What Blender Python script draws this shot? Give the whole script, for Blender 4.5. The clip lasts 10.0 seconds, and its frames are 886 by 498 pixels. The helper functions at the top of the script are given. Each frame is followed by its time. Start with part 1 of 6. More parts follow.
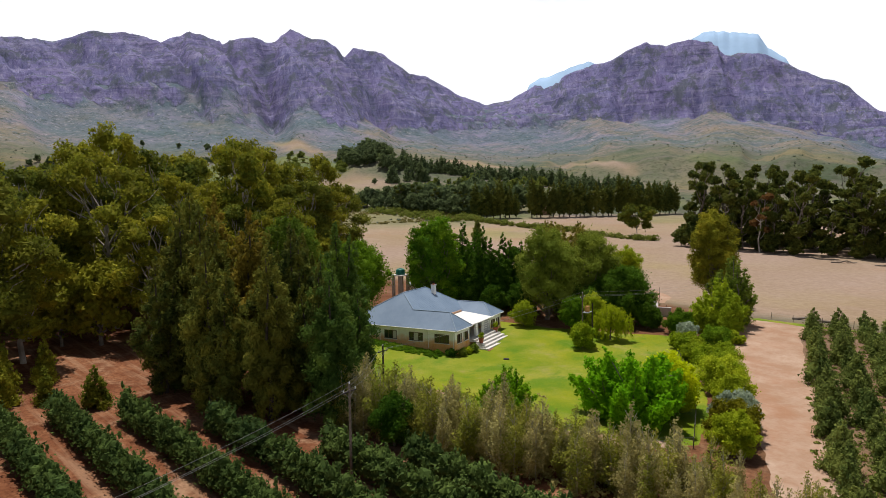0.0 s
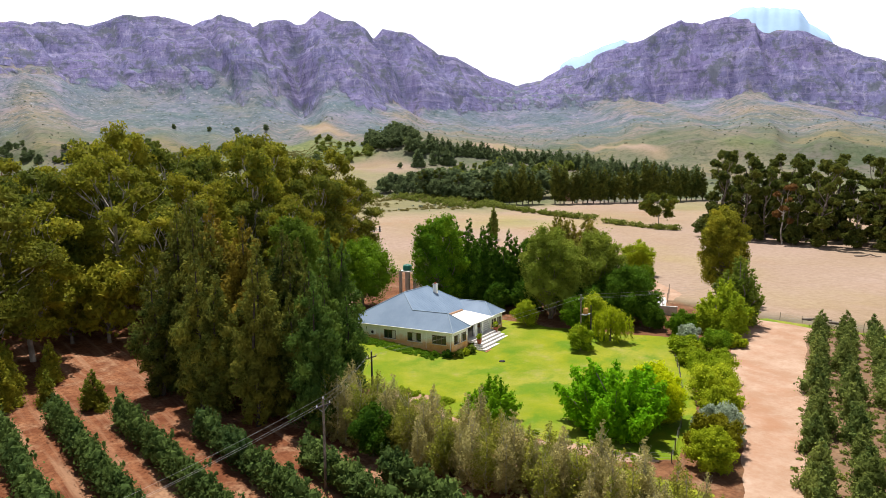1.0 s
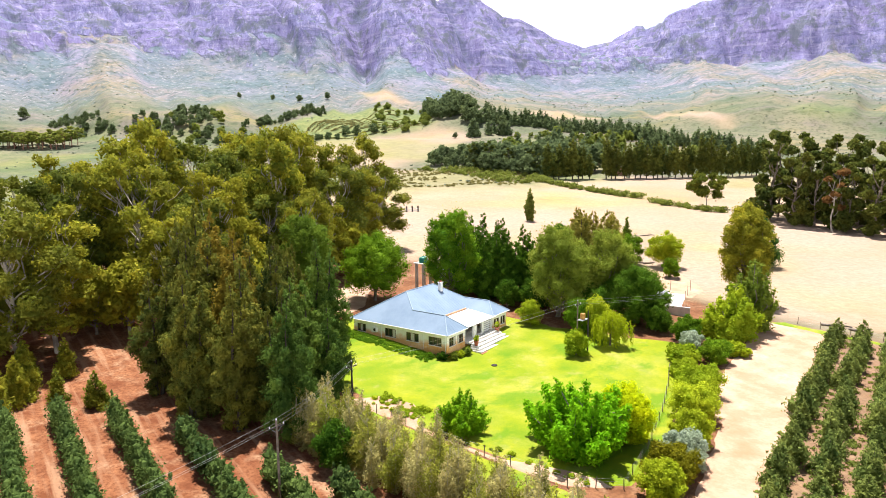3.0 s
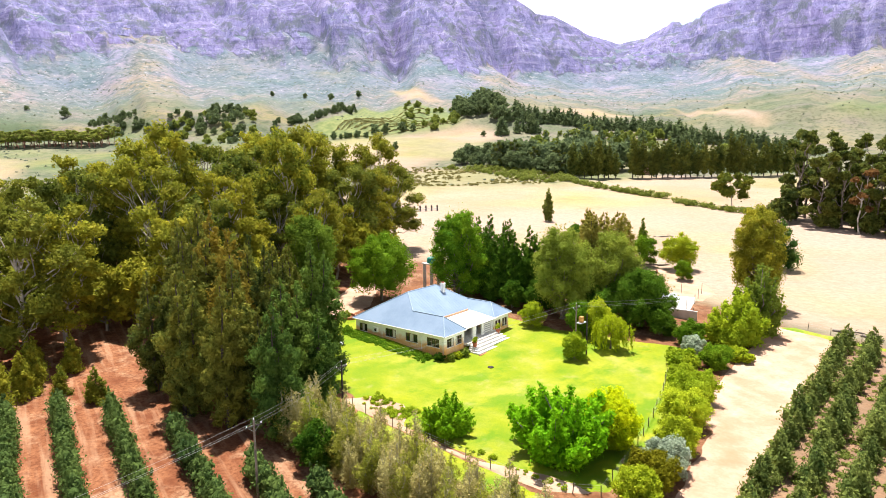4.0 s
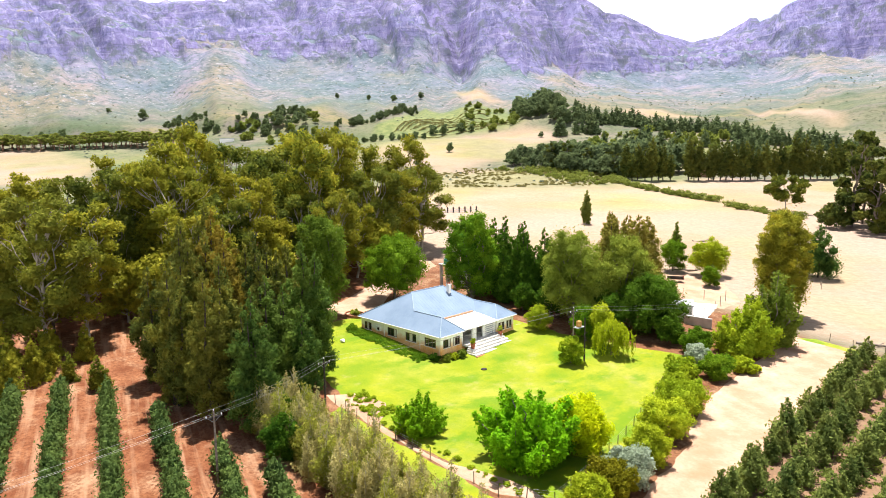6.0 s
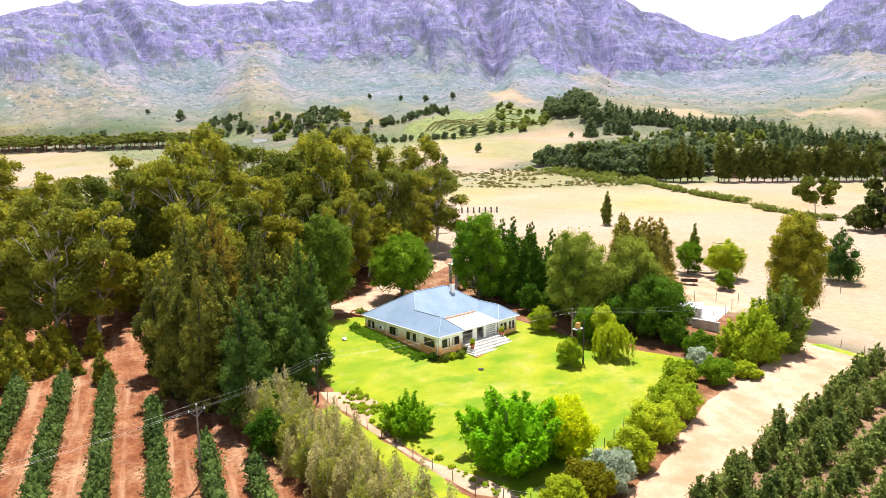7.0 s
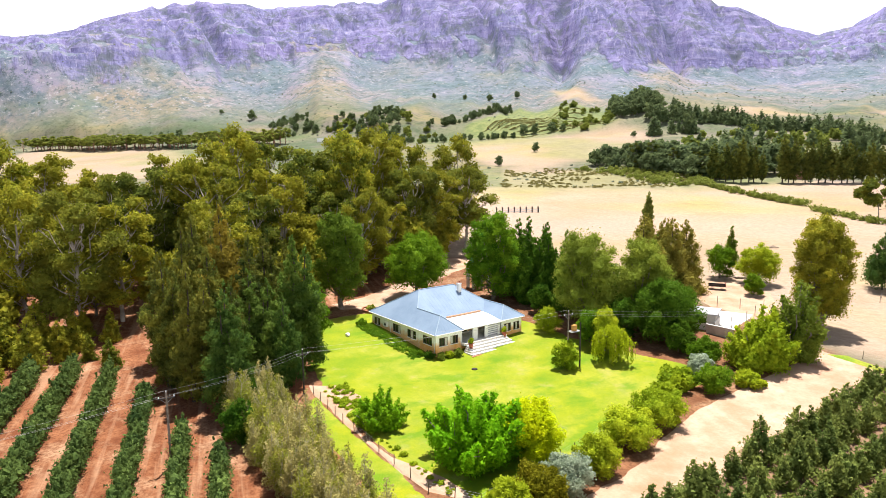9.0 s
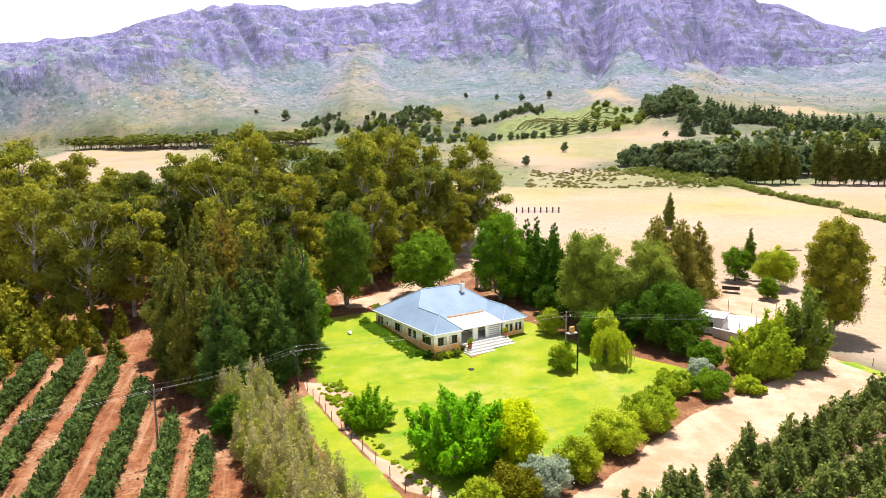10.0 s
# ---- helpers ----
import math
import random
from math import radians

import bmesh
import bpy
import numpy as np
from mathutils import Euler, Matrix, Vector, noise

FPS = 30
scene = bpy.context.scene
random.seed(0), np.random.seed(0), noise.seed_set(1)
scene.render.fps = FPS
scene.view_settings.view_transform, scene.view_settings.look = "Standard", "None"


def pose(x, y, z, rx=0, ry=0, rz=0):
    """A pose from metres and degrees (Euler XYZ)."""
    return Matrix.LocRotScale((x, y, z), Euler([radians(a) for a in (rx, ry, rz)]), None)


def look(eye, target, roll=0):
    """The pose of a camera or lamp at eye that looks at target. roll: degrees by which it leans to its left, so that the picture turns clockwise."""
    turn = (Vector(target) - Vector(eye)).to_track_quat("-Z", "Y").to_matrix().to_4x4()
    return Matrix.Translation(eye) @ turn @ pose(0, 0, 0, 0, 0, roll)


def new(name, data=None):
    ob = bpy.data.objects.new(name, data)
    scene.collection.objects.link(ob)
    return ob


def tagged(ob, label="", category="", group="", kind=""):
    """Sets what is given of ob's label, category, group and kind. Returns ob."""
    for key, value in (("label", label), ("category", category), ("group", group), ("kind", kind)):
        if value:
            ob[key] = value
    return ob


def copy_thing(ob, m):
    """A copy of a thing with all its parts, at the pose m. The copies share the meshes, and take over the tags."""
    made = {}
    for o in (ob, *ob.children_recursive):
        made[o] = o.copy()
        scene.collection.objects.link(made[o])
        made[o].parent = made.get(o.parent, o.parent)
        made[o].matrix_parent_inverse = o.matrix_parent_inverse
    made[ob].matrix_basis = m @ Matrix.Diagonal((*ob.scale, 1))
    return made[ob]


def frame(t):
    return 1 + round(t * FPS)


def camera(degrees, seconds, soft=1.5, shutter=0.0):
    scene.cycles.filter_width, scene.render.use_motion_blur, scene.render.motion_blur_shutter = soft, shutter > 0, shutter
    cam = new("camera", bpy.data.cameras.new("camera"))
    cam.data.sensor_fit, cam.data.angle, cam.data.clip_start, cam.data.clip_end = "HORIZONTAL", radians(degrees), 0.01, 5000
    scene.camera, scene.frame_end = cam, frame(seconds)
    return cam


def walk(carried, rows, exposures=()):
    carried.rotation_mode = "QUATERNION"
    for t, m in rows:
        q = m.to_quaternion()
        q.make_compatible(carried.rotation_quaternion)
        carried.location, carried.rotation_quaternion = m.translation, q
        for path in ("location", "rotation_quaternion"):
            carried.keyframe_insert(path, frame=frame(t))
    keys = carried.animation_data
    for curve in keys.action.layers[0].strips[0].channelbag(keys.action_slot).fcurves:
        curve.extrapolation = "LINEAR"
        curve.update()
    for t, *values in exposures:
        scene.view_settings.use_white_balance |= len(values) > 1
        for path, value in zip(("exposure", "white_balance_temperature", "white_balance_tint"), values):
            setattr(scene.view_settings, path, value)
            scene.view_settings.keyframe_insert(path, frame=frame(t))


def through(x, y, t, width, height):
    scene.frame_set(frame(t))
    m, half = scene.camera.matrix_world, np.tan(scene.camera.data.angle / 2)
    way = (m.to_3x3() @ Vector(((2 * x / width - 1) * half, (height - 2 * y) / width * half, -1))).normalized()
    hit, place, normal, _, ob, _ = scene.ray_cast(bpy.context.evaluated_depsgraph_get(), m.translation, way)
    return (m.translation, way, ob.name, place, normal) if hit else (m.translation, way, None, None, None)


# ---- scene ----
cam = camera(66.3, 10.0, soft=0.8)
ROWS = [
    (0.0, 56.43, -88.53, 23.65, 85.82, 0.81, 33.11),
    (0.5, 58.69, -87.18, 25.29, 85.04, 0.80, 34.41),
    (1.0, 61.01, -85.73, 27.02, 84.21, 0.81, 35.75),
    (1.5, 63.38, -84.26, 28.81, 83.34, 0.81, 37.12),
    (2.0, 65.70, -82.69, 30.65, 82.49, 0.77, 38.50),
    (2.5, 67.98, -81.06, 32.46, 81.64, 0.73, 39.94),
    (4.0, 74.72, -75.73, 34.22, 81.00, 0.72, 44.28),
    (4.5, 76.82, -73.85, 34.27, 81.04, 0.71, 45.71),
    (5.0, 78.91, -71.90, 34.28, 81.06, 0.70, 47.16),
    (5.5, 80.96, -69.89, 34.28, 81.09, 0.68, 48.62),
    (7.0, 86.84, -63.44, 34.19, 81.19, 0.67, 53.09),
    (7.5, 88.64, -61.14, 34.15, 81.19, 0.65, 54.60),
    (8.0, 90.37, -58.76, 34.09, 81.20, 0.64, 56.10),
    (8.5, 92.04, -56.34, 34.06, 81.21, 0.62, 57.60),
    (9.0, 93.64, -53.88, 34.01, 81.20, 0.60, 59.10),
    (9.5, 95.17, -51.38, 34.01, 81.20, 0.56, 60.59),
    (10.0, 96.58, -48.90, 34.00, 81.20, 0.51, 62.07),
]

EXPOSURES = [(0.0, -0.18), (0.5, 0.1), (1.0, 0.44), (1.5, 0.76), (2.0, 1.03), (2.5, 1.2), (4.0, 1.3), (10.0, 1.14)]
walk(cam, [(t, pose(x, y, z, rx, ry, rz)) for t, x, y, z, rx, ry, rz in ROWS], EXPOSURES)

# ---- light ----
SUN_EL, SUN_AZ = 71.0, 50.0   # degrees; azimuth counted from +y towards -x


def sky_world():
    w = bpy.data.worlds.new("sky")
    scene.world = w
    w.use_nodes = True
    nt = w.node_tree
    bg = nt.nodes["Background"]
    sky = nt.nodes.new("ShaderNodeTexSky")
    sky.sky_type, sky.sun_disc = "NISHITA", False
    sky.sun_elevation, sky.sun_rotation = radians(SUN_EL), radians(-SUN_AZ)
    sky.air_density, sky.dust_density = 1.0, 2.0
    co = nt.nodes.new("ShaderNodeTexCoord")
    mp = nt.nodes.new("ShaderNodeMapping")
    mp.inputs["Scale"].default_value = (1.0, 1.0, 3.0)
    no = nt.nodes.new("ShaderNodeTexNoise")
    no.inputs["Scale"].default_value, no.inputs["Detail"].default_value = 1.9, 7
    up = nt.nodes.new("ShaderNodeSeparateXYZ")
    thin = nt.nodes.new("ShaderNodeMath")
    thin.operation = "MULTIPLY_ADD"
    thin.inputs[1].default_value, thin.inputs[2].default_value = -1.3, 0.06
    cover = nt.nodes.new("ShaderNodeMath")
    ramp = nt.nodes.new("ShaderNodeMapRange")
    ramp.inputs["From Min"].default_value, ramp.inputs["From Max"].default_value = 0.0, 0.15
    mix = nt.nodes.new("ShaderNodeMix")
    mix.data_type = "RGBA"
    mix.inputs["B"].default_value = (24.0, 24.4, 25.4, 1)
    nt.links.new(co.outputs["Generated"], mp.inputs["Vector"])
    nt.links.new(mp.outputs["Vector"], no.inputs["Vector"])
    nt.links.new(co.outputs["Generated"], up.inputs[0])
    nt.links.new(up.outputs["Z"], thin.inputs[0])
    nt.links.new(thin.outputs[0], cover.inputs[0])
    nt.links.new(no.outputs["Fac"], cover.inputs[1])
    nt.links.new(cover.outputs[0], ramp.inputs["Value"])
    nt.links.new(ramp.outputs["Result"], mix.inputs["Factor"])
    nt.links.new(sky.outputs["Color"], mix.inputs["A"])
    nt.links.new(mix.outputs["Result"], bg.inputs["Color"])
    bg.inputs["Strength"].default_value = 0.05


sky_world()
sun = new("sun", bpy.data.lights.new("sun", "SUN"))
sun.data.energy, sun.data.angle, sun.data.color = 5.0, radians(0.5), (1.0, 0.965, 0.91)
sun.matrix_world = look((-math.sin(radians(SUN_AZ)) * 300 * math.cos(radians(SUN_EL)), math.cos(radians(SUN_AZ)) * 300 * math.cos(radians(SUN_EL)), 300 * math.sin(radians(SUN_EL))), (0, 0, 0))


# ---- materials ----
class Mat:
    """A short way to write a node material."""

    def __init__(self, name, rough=0.8, metal=0.0, spec=0.3):
        self.m = bpy.data.materials.new(name)
        self.m.use_nodes = True
        self.nt = self.m.node_tree
        self.bsdf = self.nt.nodes["Principled BSDF"]
        self.bsdf.inputs["Roughness"].default_value = rough
        self.bsdf.inputs["Metallic"].default_value = metal
        self.bsdf.inputs["Specular IOR Level"].default_value = spec
        self.pos = self.nt.nodes.new("ShaderNodeNewGeometry").outputs["Position"]

    def node(self, kind, **inputs):
        n = self.nt.nodes.new(kind)
        for k, v in inputs.items():
            self.put(n.inputs[k.replace("_", " ")], v)
        return n

    def put(self, socket, v):
        if isinstance(v, bpy.types.NodeSocket):
            self.nt.links.new(v, socket)
        else:
            socket.default_value = v

    def noise(self, scale, detail=4.0, rough=0.55, lo=0.35, hi=0.65, stretch=None, vec=None):
        vec = vec or self.pos
        if stretch:
            vec = self.node("ShaderNodeMapping", Vector=self.pos, Scale=stretch).outputs[0]
        f = self.node("ShaderNodeTexNoise", Vector=vec, Scale=scale, Detail=detail, Roughness=rough).outputs["Fac"]
        r = self.node("ShaderNodeMapRange", Value=f, From_Min=lo, From_Max=hi)
        return r.outputs["Result"]

    def mix(self, fac, a, b, blend="MIX"):
        n = self.nt.nodes.new("ShaderNodeMix")
        n.data_type, n.blend_type = "RGBA", blend
        self.put(n.inputs[0], fac)
        for s, v in ((n.inputs[6], a), (n.inputs[7], b)):
            self.put(s, (*v, 1) if isinstance(v, tuple) else v)
        return n.outputs[2]

    def math(self, op, a, b=0.0):
        n = self.nt.nodes.new("ShaderNodeMath")
        n.operation = op
        self.put(n.inputs[0], a)
        self.put(n.inputs[1], b)
        return n.outputs[0]

    def attr(self, name):
        n = self.nt.nodes.new("ShaderNodeAttribute")
        n.attribute_name = name
        return n.outputs["Fac"]

    def color(self, c):
        self.put(self.bsdf.inputs["Base Color"], (*c, 1) if isinstance(c, tuple) else c)
        return self

    def bump(self, height, strength=0.4, distance=0.02):
        b = self.node("ShaderNodeBump", Height=height, Strength=strength, Distance=distance)
        self.nt.links.new(b.outputs[0], self.bsdf.inputs["Normal"])
        return self


def plain(name, c, rough=0.7, metal=0.0, vary=0.25, scale=3.0, fine=40.0, bump=0.2):
    m = Mat(name, rough, metal)
    dark = tuple(v * (1 - vary) for v in c)
    light = tuple(min(1, v * (1 + vary * 0.6)) for v in c)
    big = m.mix(m.noise(scale), dark, light)
    m.color(m.mix(m.math("MULTIPLY", m.noise(fine), 0.35), big, dark))
    if bump:
        m.bump(m.noise(fine), bump, 0.01)
    return m.m


def leaf(name, dark, light, warm=None, through=0.34, rough=0.75):
    """Foliage: each leaf and each plant has its own shade of green; clumps also carry painted light and dark."""
    m = Mat(name, rough, spec=0.05)
    geo = m.nt.nodes.new("ShaderNodeNewGeometry")
    info = m.nt.nodes.new("ShaderNodeObjectInfo")
    c = m.mix(geo.outputs["Random Per Island"], dark, light)
    # noise paints bright highlights and dark, shaded-looking patches into the crowns
    clump = m.noise(0.5, 3.0, 0.55, 0.42, 0.6)
    c = m.mix(m.math("MULTIPLY", clump, 0.55), c, warm or light)
    c = m.mix(m.math("MULTIPLY", m.noise(0.16, 3.0, 0.5, 0.4, 0.62), 0.62), c, dark)
    c = m.mix(m.math("MULTIPLY", info.outputs["Random"], 0.45), c, tuple(v * 0.7 for v in dark))
    odd = m.math("FRACT", m.math("MULTIPLY", info.outputs["Random"], 7.31))
    c = m.mix(m.math("MULTIPLY", odd, 0.32), c, tuple(v * 0.75 for v in (warm or light)))
    m.color(c)
    tr = m.node("ShaderNodeBsdfTranslucent", Color=m.mix(0.5, c, light))
    mx = m.node("ShaderNodeMixShader", Fac=through)
    m.nt.links.new(m.bsdf.outputs[0], mx.inputs[1])
    m.nt.links.new(tr.outputs[0], mx.inputs[2])
    m.nt.links.new(mx.outputs[0], m.nt.nodes["Material Output"].inputs["Surface"])
    return m.m


def ground_material():
    m = Mat("ground_cover", 0.95, spec=0.1)
    red, dry, rock, lush = (m.attr(a) for a in ("red", "dry", "rock", "lush"))
    fall = m.nt.nodes.new("ShaderNodeAttribute")
    fall.attribute_name = "fall"
    fall = fall.outputs["Vector"]
    hollow_tint = m.attr("hollow_tint")
    scrub = m.mix(m.noise(0.012, 6, 0.6, 0.38, 0.6), (0.075, 0.098, 0.055), (0.165, 0.15, 0.10))
    scrub = m.mix(m.math("MULTIPLY", m.noise(0.007, 4, 0.6, 0.5, 0.62), 0.7), scrub, (0.21, 0.165, 0.075))
    scrub = m.mix(m.math("MULTIPLY", m.noise(0.02, 6, 0.7, 0.5, 0.66), 0.7), scrub, (0.155, 0.125, 0.12))
    scrub = m.mix(m.math("MULTIPLY", m.noise(0.06, 6, 0.7, 0.52, 0.66), 0.8), scrub, (0.055, 0.075, 0.04))
    scrub = m.mix(m.math("MULTIPLY", m.noise(0.25, 4, 0.6, 0.5, 0.66), 0.6), scrub, (0.05, 0.06, 0.03))
    # aerial haze is painted in: slope colours are bluish, more so with height
    high_haze = m.mix(m.noise(0.014, 7, 0.68, 0.4, 0.6), (0.11, 0.142, 0.175), (0.205, 0.19, 0.285))
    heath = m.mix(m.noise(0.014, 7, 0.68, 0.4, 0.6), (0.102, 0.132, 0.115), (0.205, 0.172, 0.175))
    heath = m.mix(m.node("ShaderNodeMapRange", Value=m.math("ADD", m.attr("rise"), m.math("MULTIPLY", m.noise(0.01, 5, 0.6, 0.3, 0.7), 0.35)), From_Min=0.7, From_Max=1.15).outputs[0], heath, high_haze)
    heath = m.mix(m.math("MULTIPLY", m.noise(0.008, 7, 0.68, 0.52, 0.66), 0.55), heath, (0.23, 0.18, 0.11))
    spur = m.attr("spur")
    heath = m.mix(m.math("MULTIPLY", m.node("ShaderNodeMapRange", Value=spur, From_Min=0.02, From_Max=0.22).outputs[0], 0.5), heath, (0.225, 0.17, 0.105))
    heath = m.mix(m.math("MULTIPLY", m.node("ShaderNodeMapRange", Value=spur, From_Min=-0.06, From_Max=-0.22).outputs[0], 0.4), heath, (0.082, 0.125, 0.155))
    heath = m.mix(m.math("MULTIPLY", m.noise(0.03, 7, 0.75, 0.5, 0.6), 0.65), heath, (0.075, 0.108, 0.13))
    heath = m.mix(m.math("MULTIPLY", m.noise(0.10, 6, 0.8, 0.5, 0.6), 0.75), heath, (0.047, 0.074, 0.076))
    heath = m.mix(m.math("MULTIPLY", m.noise(0.13, 6, 0.8, 0.55, 0.64), 0.7), heath, (0.34, 0.32, 0.34))
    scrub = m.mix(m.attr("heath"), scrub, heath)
    straw = m.mix(m.noise(0.02, 5, 0.6), (0.29, 0.202, 0.128), (0.36, 0.272, 0.195))
    straw = m.mix(m.math("MULTIPLY", m.noise(0.013, 3, 0.5, 0.5, 0.7), 0.75), straw, (0.335, 0.28, 0.085))
    straw = m.mix(m.math("MULTIPLY", m.noise(0.022, 6, 0.65, 0.54, 0.66), 0.6), straw, (0.34, 0.19, 0.10))
    straw = m.mix(m.math("MULTIPLY", m.noise(0.009, 5, 0.6, 0.44, 0.58), 0.8), straw, (0.355, 0.257, 0.21))
    straw = m.mix(m.math("MULTIPLY", m.noise(0.7, 6, 0.65), 0.5), straw, (0.22, 0.15, 0.095))
    soil = m.mix(m.noise(0.35, 5), (0.14, 0.046, 0.02), (0.26, 0.11, 0.052))
    soil = m.mix(m.math("MULTIPLY", m.noise(0.22, 5, 0.6, 0.52, 0.68), 0.8), soil, (0.35, 0.21, 0.125))
    soil = m.mix(m.math("MULTIPLY", m.noise(2.2, 6, 0.65, 0.42, 0.62), 0.75), soil, (0.11, 0.036, 0.016))
    along = m.node("ShaderNodeMapping", Vector=m.pos, Rotation=(0.0, 0.0, 0.231)).outputs[0]
    along = m.node("ShaderNodeMapping", Vector=along, Scale=(0.06, 1.0, 1.0)).outputs[0]
    soil = m.mix(m.math("MULTIPLY", m.noise(0.75, 4, 0.6, 0.5, 0.68, None, along), m.math("MULTIPLY", m.attr("rows"), 0.55)), soil, (0.36, 0.215, 0.13))
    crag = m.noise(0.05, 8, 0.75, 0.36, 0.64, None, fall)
    # aerial haze is put into the rock colours as a violet-blue tint
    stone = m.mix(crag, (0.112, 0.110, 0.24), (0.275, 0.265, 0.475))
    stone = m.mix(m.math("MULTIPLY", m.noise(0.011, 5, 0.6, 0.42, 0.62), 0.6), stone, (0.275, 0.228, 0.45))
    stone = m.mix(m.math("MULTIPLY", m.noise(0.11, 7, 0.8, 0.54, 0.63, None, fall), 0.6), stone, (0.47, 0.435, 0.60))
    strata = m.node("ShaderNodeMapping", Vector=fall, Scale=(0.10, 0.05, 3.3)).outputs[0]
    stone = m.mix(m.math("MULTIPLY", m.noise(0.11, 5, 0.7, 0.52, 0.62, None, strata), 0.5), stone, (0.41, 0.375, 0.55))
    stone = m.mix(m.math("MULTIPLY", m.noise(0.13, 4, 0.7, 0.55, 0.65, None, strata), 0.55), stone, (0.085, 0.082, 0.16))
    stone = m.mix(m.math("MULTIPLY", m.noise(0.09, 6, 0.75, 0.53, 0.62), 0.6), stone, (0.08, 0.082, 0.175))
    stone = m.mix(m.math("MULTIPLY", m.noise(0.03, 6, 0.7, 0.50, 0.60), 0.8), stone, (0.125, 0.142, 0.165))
    green = m.mix(m.noise(0.15, 4), (0.10, 0.135, 0.04), (0.19, 0.21, 0.07))
    c = m.mix(dry, scrub, straw)
    c = m.mix(lush, c, green)
    c = m.mix(red, c, soil)
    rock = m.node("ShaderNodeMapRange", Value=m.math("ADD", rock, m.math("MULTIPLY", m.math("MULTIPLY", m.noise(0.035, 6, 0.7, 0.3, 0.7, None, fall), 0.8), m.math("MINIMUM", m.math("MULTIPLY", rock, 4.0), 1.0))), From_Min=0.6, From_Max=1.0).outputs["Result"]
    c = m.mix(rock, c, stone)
    # gully floors and rib hollows take a dark blue by mask
    c = m.mix(hollow_tint, c, (0.062, 0.082, 0.13))
    m.color(c)
    coarse = m.math("MULTIPLY", m.math("MULTIPLY", crag, rock), 9.0)
    m.bump(m.math("ADD", m.math("MULTIPLY", m.noise(0.9, 6), 0.12), coarse), 0.7, 1.0)
    return m.m


MAT_GROUND = ground_material()


def lawn_material():
    m = Mat("lawn_grass", 0.9, spec=0.15)
    c = m.mix(m.noise(0.16, 4), (0.155, 0.21, 0.004), (0.295, 0.28, 0.006))
    c = m.mix(m.math("MULTIPLY", m.noise(0.085, 6, 0.65, 0.46, 0.64), 0.7), c, (0.345, 0.30, 0.05))
    c = m.mix(m.math("MULTIPLY", m.noise(0.12, 5, 0.6, 0.53, 0.63, (1.3, 0.8, 1)), 0.75), c, (0.085, 0.18, 0.003))
    c = m.mix(m.math("MULTIPLY", m.noise(0.35, 5, 0.6, 0.58, 0.70), 0.4), c, (0.36, 0.28, 0.12))
    c = m.mix(m.math("MULTIPLY", m.noise(1.3, 6, 0.7), 0.35), c, (0.10, 0.19, 0.006))
    c = m.mix(m.math("MULTIPLY", m.noise(6.0, 5), 0.35), c, (0.08, 0.17, 0.01))
    m.color(c)
    m.bump(m.noise(14.0, 4), 0.5, 0.04)
    return m.m


MAT_LAWN = lawn_material()


def road_material():
    m = Mat("sandy_track", 0.95, spec=0.1)
    c = m.mix(m.noise(0.25, 5), (0.36, 0.225, 0.15), (0.47, 0.335, 0.25))
    c = m.mix(m.math("MULTIPLY", m.noise(0.12, 5, 0.65, 0.5, 0.68), 0.6), c, (0.34, 0.165, 0.09))
    c = m.mix(m.math("MULTIPLY", m.noise(1.8, 6, 0.65), 0.4), c, (0.32, 0.17, 0.10))
    m.color(c)
    m.bump(m.noise(3.0, 6), 0.4, 0.05)
    return m.m


MAT_ROAD = road_material()
MAT_BARK = plain("grey_bark", (0.20, 0.16, 0.13), 0.9, vary=0.5, scale=1.2)
MAT_PALE_BARK = plain("pale_gum_bark", (0.38, 0.33, 0.28), 0.85, vary=0.5, scale=0.5)
MAT_DARK_BARK = plain("dark_bark", (0.075, 0.058, 0.045), 0.9, vary=0.5, scale=1.2)
LEAF_EUC = leaf("gum_leaves", (0.022, 0.045, 0.006), (0.325, 0.36, 0.036), (0.58, 0.47, 0.032), 0.32)
LEAF_EUC_DEEP = leaf("deep_gum_leaves", (0.014, 0.036, 0.008), (0.19, 0.24, 0.034), (0.38, 0.345, 0.032), 0.32)
LEAF_EUC_DARK = leaf("dark_gum_leaves", (0.018, 0.038, 0.010), (0.15, 0.19, 0.04), (0.24, 0.22, 0.03))
LEAF_CAS = leaf("sheoak_needles", (0.006, 0.020, 0.006), (0.13, 0.18, 0.036), (0.42, 0.36, 0.042))
LEAF_CAS_GREEN = leaf("young_sheoak_needles", (0.011, 0.042, 0.010), (0.14, 0.25, 0.042), (0.21, 0.27, 0.035))
LEAF_GREEN = leaf("broad_green_leaves", (0.028, 0.10, 0.004), (0.20, 0.36, 0.016), (0.24, 0.34, 0.014))
LEAF_GREY_GREEN = leaf("soft_green_leaves", (0.035, 0.085, 0.008), (0.19, 0.29, 0.03), (0.24, 0.30, 0.025))
LEAF_DARK = leaf("dark_green_leaves", (0.016, 0.058, 0.004), (0.11, 0.235, 0.016), (0.14, 0.225, 0.014))
LEAF_GREY = leaf("grey_green_leaves", (0.06, 0.12, 0.012), (0.35, 0.42, 0.06), (0.42, 0.44, 0.05))
LEAF_LIGHT = leaf("light_green_leaves", (0.18, 0.27, 0.010), (0.54, 0.60, 0.03), (0.52, 0.55, 0.024))
LEAF_YELLOW = leaf("yellow_green_leaves", (0.34, 0.48, 0.006), (0.78, 0.82, 0.012), (0.92, 0.82, 0.010), 0.5)
LEAF_WILLOW = leaf("willow_leaves", (0.22, 0.30, 0.006), (0.55, 0.62, 0.02), (0.52, 0.55, 0.02), 0.45)
